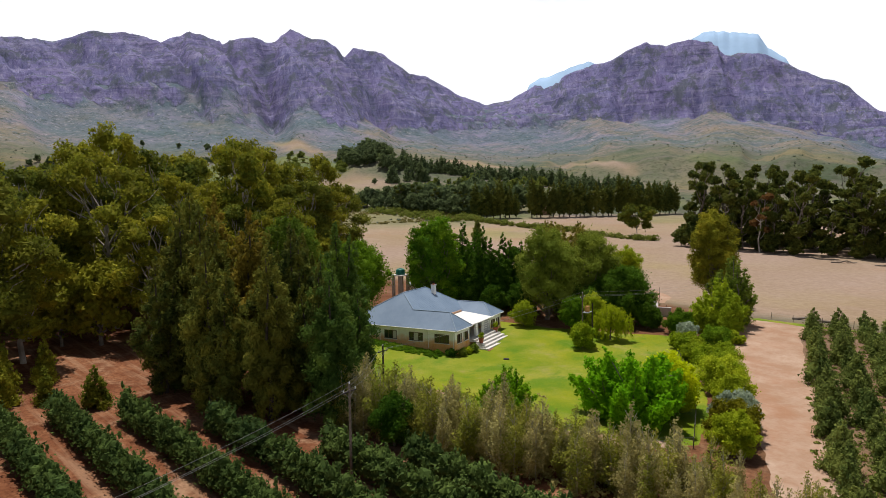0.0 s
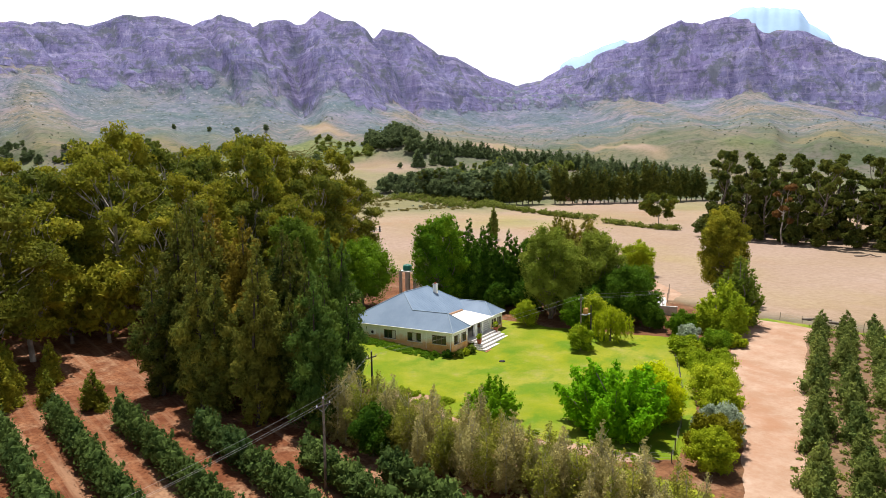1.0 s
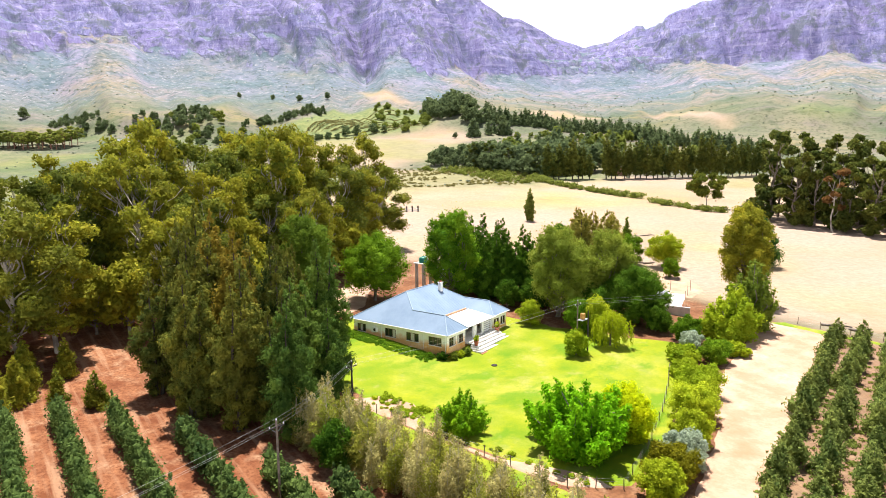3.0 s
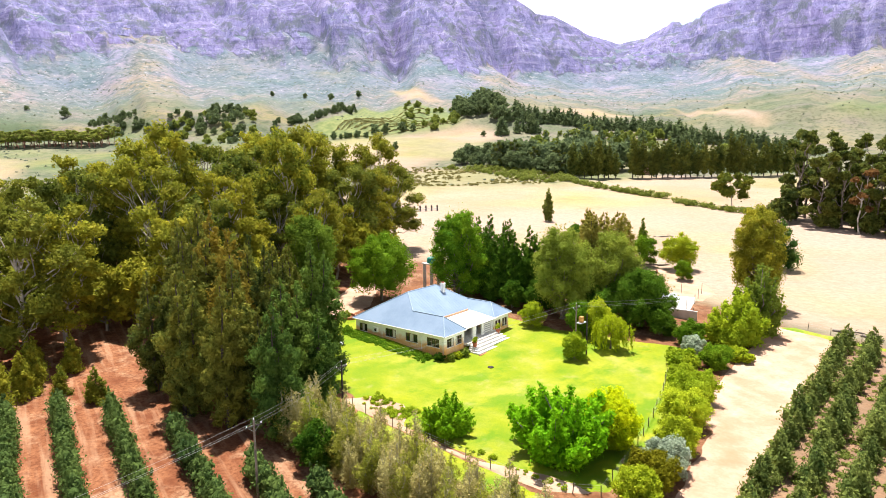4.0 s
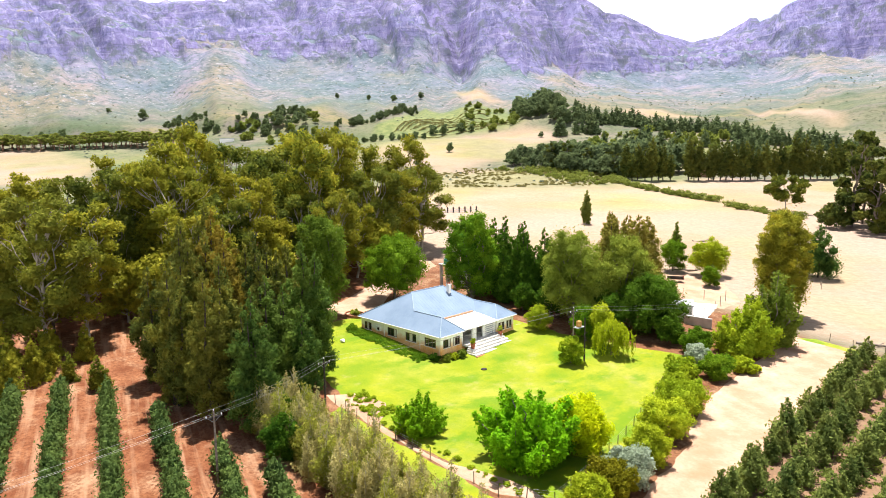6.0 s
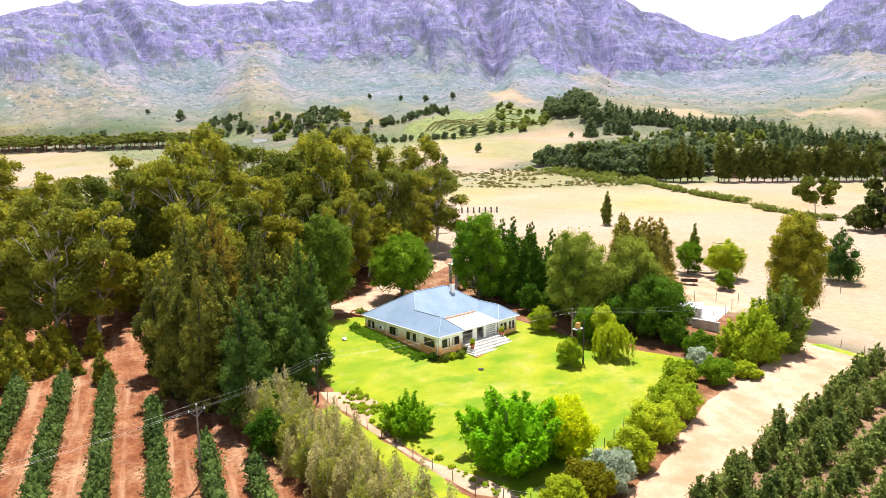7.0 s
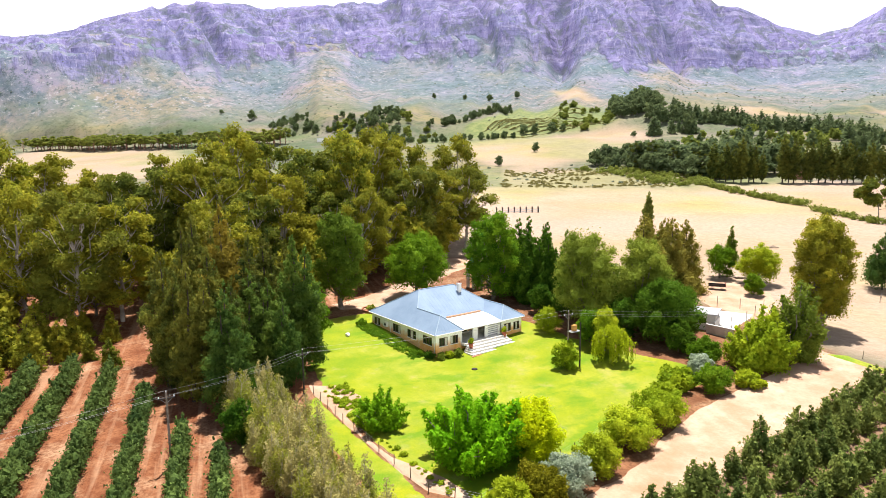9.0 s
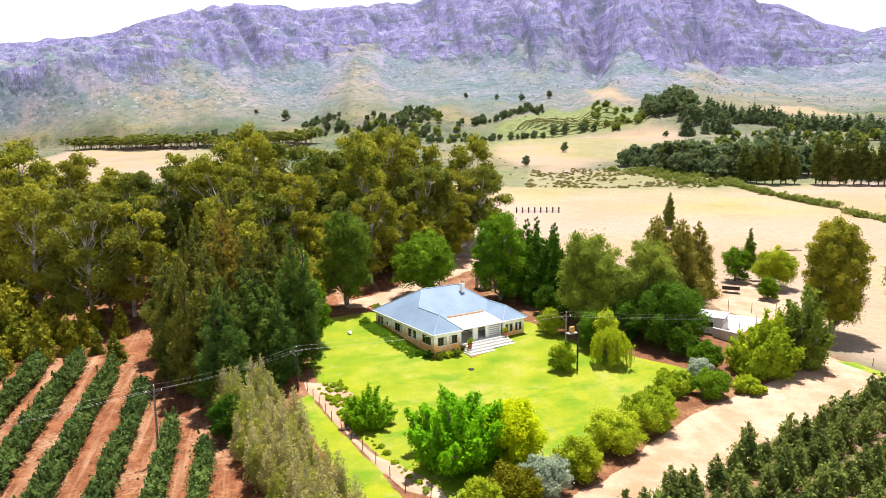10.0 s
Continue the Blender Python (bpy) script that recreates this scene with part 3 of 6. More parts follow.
def patch(name, poly, lift, mat, label, category, cell=0.5, ragged=0.6):
    """A sheet that follows the land inside an outline."""
    p = np.array(poly, float)
    xs, ys = np.arange(p[:, 0].min() - 1, p[:, 0].max() + 1, cell), np.arange(p[:, 1].min() - 1, p[:, 1].max() + 1, cell)
    X, Y = np.meshgrid(xs, ys, indexing="ij")
    d = inside(X, Y, poly) + ragged * 2 * (fbm(X / 2.5, Y / 2.5, 3) - 0.5)
    Z = land(X, Y) + lift * step(0.0, 0.8, d) - 0.05 * step(0.3, -0.3, d) + 0.03 * (fbm(X / 1.5, Y / 1.5, 2) - 0.5) * step(0, 1.5, d)
    ok = d > -0.4
    keep = ok[:-1, :-1] & ok[1:, :-1] & ok[1:, 1:] & ok[:-1, 1:]
    n, m = X.shape
    i, j = np.nonzero(keep)
    a = i * m + j
    faces = np.stack([a, a + m, a + m + 1, a + 1], -1)
    used = np.unique(faces)
    remap = np.zeros(n * m, int)
    remap[used] = np.arange(len(used))
    verts = np.stack([X, Y, Z], -1).reshape(-1, 3)[used]
    return tagged(new(name, mesh_of(name, verts, remap[faces], mat, True)), label, category, kind="structure")


LAWN = [(-26, -13), (-14, -14.5), (-5, -19.5), (3, -21.0), (14, -22.2), (26, -21.6), (37, -20.4), (41.2, -17), (40.4, -8), (37, 4), (34.6, 12), (33, 20), (30.5, 30), (25.5, 32), (18, 29), (10, 27), (4, 25), (-24, 22), (-26, -2)]
ROAD = [(66, -62), (57.6, -28), (53.6, -11), (50.2, 8.5), (47, 26), (44.8, 44), (47, 52), (40, 55), (31, 56), (33.5, 45), (34.6, 36), (35.5, 27), (37, 18), (40, 8), (42.5, 4), (46, -13), (50, -30), (56, -62)]
STRIP = [(7, -22.8), (15, -22.9), (27, -22.5), (38, -22.2), (46, -22), (46, -27.5), (36, -27), (23, -26.9), (12, -26.6), (8, -25.4)]
patch("lawn", LAWN, 0.07, MAT_LAWN, "bright green mown lawn round the farmhouse", "lawn")
patch("track", ROAD, 0.05, MAT_ROAD, "pale pinkish sandy farm track beside the orchard", "track", 0.4, 0.4)
patch("grass_strip", STRIP, 0.06, MAT_LAWN, "narrow bright grass strip outside the garden fence", "grass strip")


# ---- trees and shrubs ----
def plant(name, label, category, wood, crown, bark, foliage, group=""):
    root = tagged(new(name), label, category, group)
    if wood:
        v, f = tubes(wood, 5)
        part("trunk", mesh_of("trunk", v, f, bark, True), None, root)
    part("crown", mesh_of("crown", *crown, foliage), None, root)
    return root


def round_tree(name, label, seed, height, width, foliage, low=0.25, lobes=14, count=5200, size=0.34, aspect=0.6, bark=None, droop=0.0, category="tree", group="", shoots=0):
    rng = np.random.default_rng(seed)
    if size < 0.35 and height > 3:
        count, size = int(count * 2.9), size * 0.5
    r = width / 2
    top, bottom = height, height * low
    L = [(0, 0, bottom + (top - bottom) * 0.5, r * 0.62, r * 0.62, (top - bottom) * 0.40)]
    for i in range(lobes):
        a = i * 2.399 + rng.uniform(-0.4, 0.4)
        f = (i + 0.5) / lobes
        z = bottom + (top - bottom) * (0.14 + 0.72 * f)
        reach = r * 0.66 * math.sqrt(max(0.08, 1 - (2 * f - 0.85) ** 2 * 0.8))
        q = r * rng.uniform(0.20, 0.36)
        L.append((math.cos(a) * reach, math.sin(a) * reach, z, q, q, q * rng.uniform(0.7, 1.0)))
        for t in range(3):
            b, e = rng.uniform(0, 6.28), rng.uniform(-0.2, 1.2)
            g = q * rng.uniform(0.35, 0.55)
            L.append((math.cos(a) * reach + math.cos(b) * math.cos(e) * q * 0.95, math.sin(a) * reach + math.sin(b) * math.cos(e) * q * 0.95, z + math.sin(e) * q * 0.95, g, g, g * 0.85))
    for i in range(shoots):
        a, f = rng.uniform(0, 6.28), rng.random() ** 0.5
        q = rng.uniform(0.28, 0.5)
        L.append((math.cos(a) * r * 0.8 * f, math.sin(a) * r * 0.8 * f, bottom + (top - bottom) * (0.93 - 0.35 * f ** 2) + rng.uniform(-0.3, 0.7), q, q, q * rng.uniform(1.8, 3.0)))
    c, out = in_lobes(L, count, rng, 0.72)
    keep = c[:, 2] > height * 0.03
    crown = with_cores(leaves(c[keep], out[keep], size, aspect, rng, 0.95, droop), L if size < 0.5 else L[:1] + L[1::4], rng, 0.58, height * 0.03)
    wood = [bent((0, 0, -0.3), (0, 0, bottom + (top - bottom) * 0.55), 0.028 * height, 0.008 * height, rng, sag=0.03)]
    for x, y, z, *q in L[1::4] if size < 0.6 else []:
        wood.append(bent((0, 0, bottom * 0.7 + (z - bottom) * 0.3), (x * 0.9, y * 0.9, z), 0.012 * height, 0.003 * height, rng))
    return plant(name, label, category, wood, crown, bark or MAT_BARK, foliage, group)


def gum_tree(name, label, seed, height, width, count=5200, size=0.42, foliage=None, low=0.3, group="", n=30, bark=None, top=0.0):
    """A tall open tree: pale forked trunk, boughs that end in billowing caps of foliage, with dark gaps between them."""
    rng = np.random.default_rng(seed)
    lean = rng.normal(size=2) * 0.04 * height
    wood = [bent((0, 0, -0.3), (*lean, height * 0.74), 0.017 * height, 0.005 * height, rng, 7, 0.02)]
    L = []
    boughs = max(6, n // 3)
    for i in range(boughs):
        f = (i + 0.5) / boughs
        a = i * 2.399 + rng.uniform(-0.5, 0.5)
        z = height * (low + (0.93 - low) * f ** (1 - 0.4 * top))
        reach = width * 0.42 * (0.25 + 0.75 * math.sin(math.pi * min(1, 0.22 + 0.6 * f))) * rng.uniform(0.55, 1.0)
        q = width * rng.uniform(0.12, 0.19) * (1 - 0.2 * f)
        x, y = math.cos(a) * reach + lean[0] * f, math.sin(a) * reach + lean[1] * f
        L.append((x, y, z, q, q, q * 0.75))
        for t in range(6):
            b, e = rng.uniform(0, 6.28), rng.uniform(-0.5, 1.3)
            g = q * rng.uniform(0.36, 0.62)
            L.append((x + math.cos(b) * math.cos(e) * q * 0.95, y + math.sin(b) * math.cos(e) * q * 0.95, z + math.sin(e) * q * 0.75, g, g, g * rng.uniform(0.6, 0.9)))
        wood.append(bent((lean[0] * f * 0.6, lean[1] * f * 0.6, z * 0.62), (x, y, z - q * 0.2), 0.0062 * height, 0.0018 * height, rng))
        for t in range(2):
            wood.append(bent((x * 0.6 + lean[0] * f * 0.3, y * 0.6 + lean[1] * f * 0.3, z * 0.85), (x + rng.normal() * q * 0.6, y + rng.normal() * q * 0.6, z + q * 0.45), 0.0028 * height, 0.0009 * height, rng, 4))
    c, out = in_lobes(L, count, rng, 0.6)
    return plant(name, label, "tree", wood, with_cores(leaves(c, out, size, 0.5, rng, 0.85, 0.7), L[::7], rng, 0.7), bark or MAT_PALE_BARK, foliage or LEAF_EUC, group)


def spire_tree(name, label, seed, height, width, foliage, count=5200, size=0.36, aspect=0.4, droop=0.4, spread=1.0, ragged=0.35, low=0.02, category="tree", group="", spires=1, twigs=0, bark=None, plumes=30):
    """A dense columnar or conical tree with upswept plumes from near the ground to one or more leading tips."""
    rng = np.random.default_rng(seed)
    L, wood = [], []
    for sidx in range(spires):
        ox, oy = (0, 0) if sidx == 0 else rng.normal(size=2) * width * 0.18
        H = height * (1 if sidx == 0 else rng.uniform(0.78, 0.95))
        wood.append(bent((ox * 0.3, oy * 0.3, -0.3), (ox, oy, H * 0.93), 0.016 * height, 0.003 * height, rng, 6, 0.01))
        n = int(plumes / spires ** 0.5)
        for i in range(n):
            f = (i + 0.5) / n
            z = H * (low + (0.985 - low) * f)
            prof = width * 0.5 * (min(1, 0.55 + 1.4 * f) * (1 - f ** 2.2 * 0.93) if spread >= 1 else (1 - f) ** spread + 0.06)
            a = i * 2.399 + rng.uniform(-0.5, 0.5)
            reach = prof * 0.55 * rng.uniform(1 - ragged, 1 + ragged)
            q = max(0.22, prof * 0.52 * (30 / plumes) ** 0.5)
            L.append((ox + math.cos(a) * reach, oy + math.sin(a) * reach, z, q, q, max(q * 1.05, height * 0.03)))
    for i in range(twigs):
        f, a = rng.uniform(0.05, 0.8), rng.uniform(0, 6.28)
        q = width * 0.5 * rng.uniform(0.5, 1.0) * (1 - f * 0.7)
        wood.append(bent((0, 0, height * f), (math.cos(a) * q, math.sin(a) * q, height * (f + 0.17)), 0.004 * height, 0.0015 * height, rng, 3))
    c, out = in_lobes(L, count, rng, 0.5 if twigs else 0.7)
    keep = c[:, 2] > 0.1
    crown = leaves(c[keep], out[keep], size, aspect, rng, 0.55, droop)
    if not twigs:
        crown = with_cores(crown, L, rng, 0.6)
    return plant(name, label, category, wood, crown, bark or MAT_DARK_BARK, foliage, group)


def stemmed_tree(name, label, seed, height, width, foliage, stems=12, count=12000, size=0.2, category="tree", plume=0.085, dome=0.5):
    """Many upright leafy shoots from one stool, uneven in height, with dark gaps between them."""
    rng = np.random.default_rng(seed)
    L, wood = [], []
    for i in range(stems):
        a, f = i * 2.399 + rng.uniform(-0.3, 0.3), math.sqrt((i + 0.3) / stems)
        x, y = math.cos(a) * width * 0.40 * f, math.sin(a) * width * 0.40 * f
        h = height * (1.0 - dome * f ** 2) * rng.uniform(1.22 - dome, 1.04)
        wood.append(bent((x * 0.15, y * 0.15, -0.2), (x, y, h * 0.9), 0.018 * height, 0.004 * height, rng))
        n = 12
        for k in range(n):
            g = (k + 0.5) / n
            q = width * plume * (1.15 - 0.75 * g ** 2) * rng.uniform(0.75, 1.25)
            b = rng.uniform(0, 6.28)
            r = q * 0.8 * (1.1 - g)
            t = 0.35 + 0.65 * g
            L.append((x * t + math.cos(b) * r, y * t + math.sin(b) * r, max(q * 0.6, h * (0.06 + 0.90 * g)), q, q, q * rng.uniform(0.8, 1.2)))
    c, out = in_lobes(L, count, rng, 0.6)
    keep = c[:, 2] > 0.1
    return plant(name, label, category, wood, with_cores(leaves(c[keep], out[keep], size, 0.6, rng, 0.95), L, rng, 0.55), MAT_BARK, foliage)


def weeping_tree(name, label, seed, height, width, foliage, strands=230):
    """A dome of thin branches from which long leafy strands hang nearly to the ground."""
    rng = np.random.default_rng(seed)
    wood = [bent((0, 0, -0.2), (0, 0, height * 0.8), 0.16, 0.05, rng, sag=0.03)]
    cs = []
    for i in range(strands):
        a, f = i * 2.399 + rng.uniform(-0.3, 0.3), math.sqrt((i + 0.5) / strands)
        r = width * 0.5 * f * rng.uniform(0.85, 1.08)
        bulge = 1 + 0.18 * math.sin(3 * a + 1) + 0.1 * math.sin(7 * a)
        x, y, z = math.cos(a) * r * bulge, math.sin(a) * r * bulge, height * (1.02 - 0.36 * f ** 2) * rng.uniform(0.88, 1.03)
        if i % 9 == 0:
            wood.append(bent((0, 0, height * 0.55), (x, y, z), 0.06, 0.015, rng))
        low = max(0.4, z - height * rng.uniform(0.3, 0.75) * (0.4 + 0.6 * f))
        n = int((z - low) / 0.085)
        zz = np.linspace(z, low, n)
        cs.append(np.stack([x + 0.10 * rng.normal(size=n) + (z - zz) * 0.04 * math.cos(a), y + 0.10 * rng.normal(size=n) + (z - zz) * 0.04 * math.sin(a), zz], 1))
    c = np.concatenate(cs)
    out = c * [1, 1, 0.25]
    out /= np.linalg.norm(out, axis=1)[:, None] + 1e-6
    return plant(name, label, "tree", wood, leaves(c, out, 0.2, 0.3, rng, 0.8, 3.0), MAT_BARK, foliage)


def level(x, y):
    return float(land(x, y) if math.hypot(x - CX, y - CY) < 370 else terrain(np.array(float(x)), np.array(float(y)))[0])


def at(x, y, turn=0.0, s=1.0, sz=None):
    return Matrix.LocRotScale((x, y, level(x, y)), Euler((0, 0, radians(turn))), (s, s, sz or s))


def put(ob, x, y, turn=0.0, s=1.0, sz=None):
    ob.matrix_basis = at(x, y, turn, s, sz)
    return ob


def spread(kinds, places, rng, lo=0.9, hi=1.08):
    """First each kind at a place of its own, then copies of them at the others. places: (x, y, scale)."""
    for i, (x, y, s) in enumerate(places):
        k = kinds[i % len(kinds)]
        m = at(x, y, rng.uniform(0, 360), s, s * rng.uniform(lo, hi))
        if i < len(kinds):
            k.matrix_basis = m
        else:
            copy_thing(k, m)



def hedge_row(name, label, category, line, seed, foliage, height=3.3, width=2.5, per=330, size=0.15, group=""):
    """A trellised row: stems on a line with one ragged wall of leaves."""
    rng = np.random.default_rng(seed)
    (x0, y0), (x1, y1) = line
    length = math.hypot(x1 - x0, y1 - y0)
    ox, oy, oz = x0, y0, float(land(x0, y0))
    L, wood = [], []
    for k in range(int(length / 0.9)):
        f = (k + 0.5) * 0.9 / length
        x, y = x0 + (x1 - x0) * f, y0 + (y1 - y0) * f
        z = float(land(x, y)) - oz
        h = height * rng.uniform(0.82, 1.12)
        for fz, q in ((0.28, 0.9), (0.55, 1.0), (0.82, 0.68)):
            L.append((x - ox + rng.normal() * 0.15, y - oy + rng.normal() * 0.15, z + h * fz, width * 0.5 * q * rng.uniform(0.8, 1.15), width * 0.5 * q * rng.uniform(0.8, 1.15), h * 0.24))
        for r_ in range(3):
            L.append((x - ox + rng.normal() * 0.4, y - oy + rng.normal() * 0.35, z + h * rng.uniform(0.85, 1.08), 0.2, 0.2, rng.uniform(0.3, 0.55)))
        if k % 2 == 0:
            wood.append(bent((x - ox, y - oy, z - 0.1), (x - ox, y - oy, z + h * 0.8), 0.06, 0.03, rng, 3))
    c, out = in_lobes(L, int(per * length), rng, 0.5)
    ob = plant(name, label, category, wood, with_cores(leaves(c, out, size, 0.5, rng), L, rng, 0.7, -99), MAT_BARK, foliage, group)
    tagged(ob.children[0], kind="stuff")
    ob.location = (ox, oy, oz)
    return ob


def scatter(name, label, category, points, seed, foliage, size, per=14, leaf_size=0.3, flat=0.7, hills=False):
    """Low growth that nobody could count, as one object. points: (x, y, scale)."""
    rng = np.random.default_rng(seed)
    L = [(x, y, (level(x, y) if hills else float(land(x, y))) + size * q * flat * 0.45, size * q * 0.5, size * q * 0.5, size * q * flat * 0.5) for x, y, q in points]
    c, out = in_lobes(L, per * len(L), rng, 0.5)
    ob = new(name, mesh_of(name, *leaves(c, out, leaf_size, 0.6, rng), foliage))
    return tagged(ob, label, category, kind="stuff")


# the wood of tall gums
rng = np.random.default_rng(11)
GUM = "tall gum tree with olive-green billowing clumps on pale limbs"
gums = [gum_tree("gum_tree", GUM, 20 + i, 33, 20, 13500, 0.325, LEAF_EUC_DEEP if i % 3 == 1 else LEAF_EUC, 0.2, n=60, group="gums of the wood", top=0.3 * (i % 2)) for i in range(6)]
places = [(-68.6, 22, 1.08), (-71, 0, 1.08), (-70, -13, 1.03), (-45, -42, 0.78), (-41, -49, 0.80), (-115, 37, 1.0), (-62, 36, 0.72), (-58, 27, 0.78), (-80, 34, 0.9), (-52, 18, 0.75),
          (-57, 6, 0.85), (-52, -8, 0.85), (-55, -22, 0.85), (-60, -34, 0.85), (-48, -58, 0.78), (-62, -52, 0.9), (-75, -40, 0.95), (-80, -25, 1.0), (-88, -8, 1.0), (-86, 12, 1.0),
          (-98, 26, 0.95), (-104, 4, 0.9), (-102, -20, 0.9), (-95, -42, 0.9), (-80, -62, 0.9), (-66, -72, 0.85), (-112, -50, 0.9), (-120, -10, 0.85), (-128, 20, 0.85), (-42, -24, 0.72),
          (-46, 8, 0.6), (-55, -80, 0.85), (-98, -70, 0.9), (-135, -40, 0.85), (-72, 42, 0.66), (-118, -78, 0.9), (-140, -75, 0.9), (-46, -16, 0.7), (-64, 12, 0.9), (-50, -68, 0.75),
          (-64, -20, 0.9), (-66, -60, 0.85), (-90, 40, 0.75), (-68, 50, 0.82), (-78, 54, 0.9)]
spread(gums, places, rng)
under = [round_tree("understorey_tree", "bushy olive-green tree filling the wood below the gums", 230 + i, 11, 9, LEAF_EUC, 0.1, 10, 2600, 0.4, 0.5, group="understorey") for i in range(3)]
places = [(-40, -62, 0.9), (-50, -34, 1.1), (-46, -30, 1.2), (-52, -46, 1.1), (-58, -62, 1.1), (-70, -30, 1.3),
          (-56, -14, 1.2), (-48, -4, 1.15), (-55, 14, 1.2), (-62, 20, 1.3), (-58, 34, 1.0), (-66, 38, 0.9), (-74, 30, 1.3), (-72, -50, 1.2), (-44, -70, 1.0), (-38, -72, 0.9), (-76, -6, 1.4), (-36, -12, 0.9),
          (-40, -8, 1.0), (-66, -44, 1.2), (-52, 24, 1.1), (-80, 44, 0.8), (-30, -66, 0.7)]
spread(under, places, rng)
young = [spire_tree("young_gum", "slender young olive-green gum in the clearing", 240 + i, 9.0, 5.0, LEAF_EUC, 2600, 0.26, 0.4, 0.3, 0.7, 0.7, group="young gums", plumes=34) for i in range(3)]
places = [(-36, -56, 1.0), (-31, -51, 0.8), (-27.5, -53, 0.75), (-24, -57, 1.0), (-33, -62, 1.2), (-25, -49, 0.7), (-29, -60, 1.0), (-22, -62, 0.9), (-37, -49, 0.9), (-19, -46.5, 0.6), (-33, -45, 0.8), (-27, -66, 1.1)]
spread(young, places, rng)
# the clump of sheoaks in front
CAS = "dense dark sheoak with drooping feathery foliage to the ground"
LEAF_CAS_BROWN = leaf("bronzed_sheoak_needles", (0.05, 0.055, 0.010), (0.32, 0.25, 0.03), (0.44, 0.29, 0.028))
cas = [spire_tree("sheoak_tree", CAS, 40 + i, 20, 6.8, LEAF_CAS, 11000, 0.26, 0.28, 1.1, spires=2, ragged=0.8, group="sheoak clump", plumes=60) for i in range(4)]
places = [(0.5, -38, 0.92), (-7, -40, 0.98), (-6, -28, 1.05), (-13, -36, 1.06), (-14, -26, 1.05), (-17, -39.5, 0.95), (-21, -33, 1.06), (-27, -27, 1.05), (-24, -20, 0.95),
          (-11, -21, 0.95), (-18, -17, 0.8), (-3, -34.5, 0.96), (-10.5, -37.5, 0.9), (-16.5, -31, 1.08), (-9, -25, 1.0), (-23.5, -28, 1.0), (3.4, -33, 0.86)]
spread(cas, places, rng)
bronze = [spire_tree("sheoak_tree", "bronze-tipped sheoak rising from the dark clump", 46 + i, 20.6, 7.5, LEAF_CAS_BROWN, 8000, 0.25, 0.28, 1.0, spires=3, ragged=0.75, low=0.35, group="sheoak clump", plumes=70) for i in range(2)]
spread(bronze, [(-10, -31, 1.06), (-19, -29, 1.1)], rng)
green = [spire_tree("sheoak_tree", "dense deep green sheoak at the edge of the clump", 48 + i, 20, 8.0, LEAF_CAS_GREEN, 13000, 0.25, 0.3, 1.0, spires=3, ragged=0.8, group="sheoak clump", plumes=55) for i in range(2)]
spread(green, [(6.5, -34.5, 0.84), (1, -30, 0.98), (3, -26, 0.82)], rng)
put(spire_tree("sheoak_tree", "fresh green sheoak with two pointed leaders beside the lawn", 51, 21, 7.5, LEAF_CAS_GREEN, 13000, 0.25, 0.3, 0.8, spires=2, plumes=70, ragged=0.6, group="sheoak clump"), -4, -22)
put(round_tree("broadleaf_tree", "bright green leafy tree at the edge of the lawn", 52, 12, 7, LEAF_GREEN, 0.03, 14, 4200, 0.3), -12, -16.5)

# round the house
put(round_tree("shade_tree", "round spreading bright green shade tree behind the house", 61, 13.4, 14.5, LEAF_GREEN, 0.14, 26, 7500, 0.32), -31, 13.8)
put(round_tree("broadleaf_tree", "tall upright mid-green broadleaf tree near the drive", 62, 21, 11.5, LEAF_GREY_GREEN, 0.04, 24, 7000, 0.32), -31, -3.4)
put(round_tree("broadleaf_tree", "large rich green broadleaf tree behind the house", 63, 19.5, 13.5, LEAF_GREEN, 0.0, 30, 9500, 0.32), -21.5, 27)
CYP = "dark green columnar cypress in the row behind the house"
for i, (x, y, h, w) in enumerate([(-18.5, 34, 18, 7.5), (-15, 36, 17, 7), (-11.5, 38.5, 15.5, 6.5), (-22, 34, 17, 7), (-8, 40, 14, 6), (-16, 31, 13, 6), (-12, 34, 14.5, 6), (-5, 37, 12, 6), (-26, 33, 15, 7)]):
    put(spire_tree("cypress_tree", CYP, 70 + i, h, w, LEAF_DARK, 7500, 0.22, 0.5, 0.3, ragged=0.5, spires=2, plumes=50, group="cypress row"), x, y)
put(round_tree("ash_tree", "large rounded grey-green tree behind the lawn", 64, 18.8, 13.5, LEAF_GREY, 0.0, 30, 9500, 0.28), 2, 31)
put(round_tree("ash_tree", "rounded grey-green tree with a light crown", 65, 18.0, 11.5, LEAF_GREY, 0.0, 26, 8500, 0.28), 8, 39.5)
for k, (x, y, h, w) in enumerate([(-9, 29.5, 6, 6), (-4, 32, 7, 6.5), (4, 35, 9, 8), (10, 33, 7.5, 7), (-14, 42, 9, 8), (-1, 40, 11, 8), (12, 44, 9, 8), (20, 35.5, 5, 6), (2, 48, 10, 8)]):
    put(round_tree("shade_bush", "dense dark green bush filling in below the garden trees", 600 + k, h, w, LEAF_DARK, 0.0, 12, 2200, 0.3, category="bush", group="bushes below the garden trees"), x, y)
PINE = "bronze-green pine with pointed leaders"
for i, (x, y, h, w) in enumerate([(-3, 60, 17.5, 11), (-8, 57, 17.5, 11), (-12, 62, 17, 10), (-6, 68, 16, 10), (-2, 55, 13, 8), (-10, 66, 16, 10)]):
    put(spire_tree("pine_tree", PINE, 80 + i, h, w, LEAF_PINE, 8000, 0.25, 0.3, 0.2, 0.62, 0.5, plumes=60, group="pines beside the yard"), x, y)
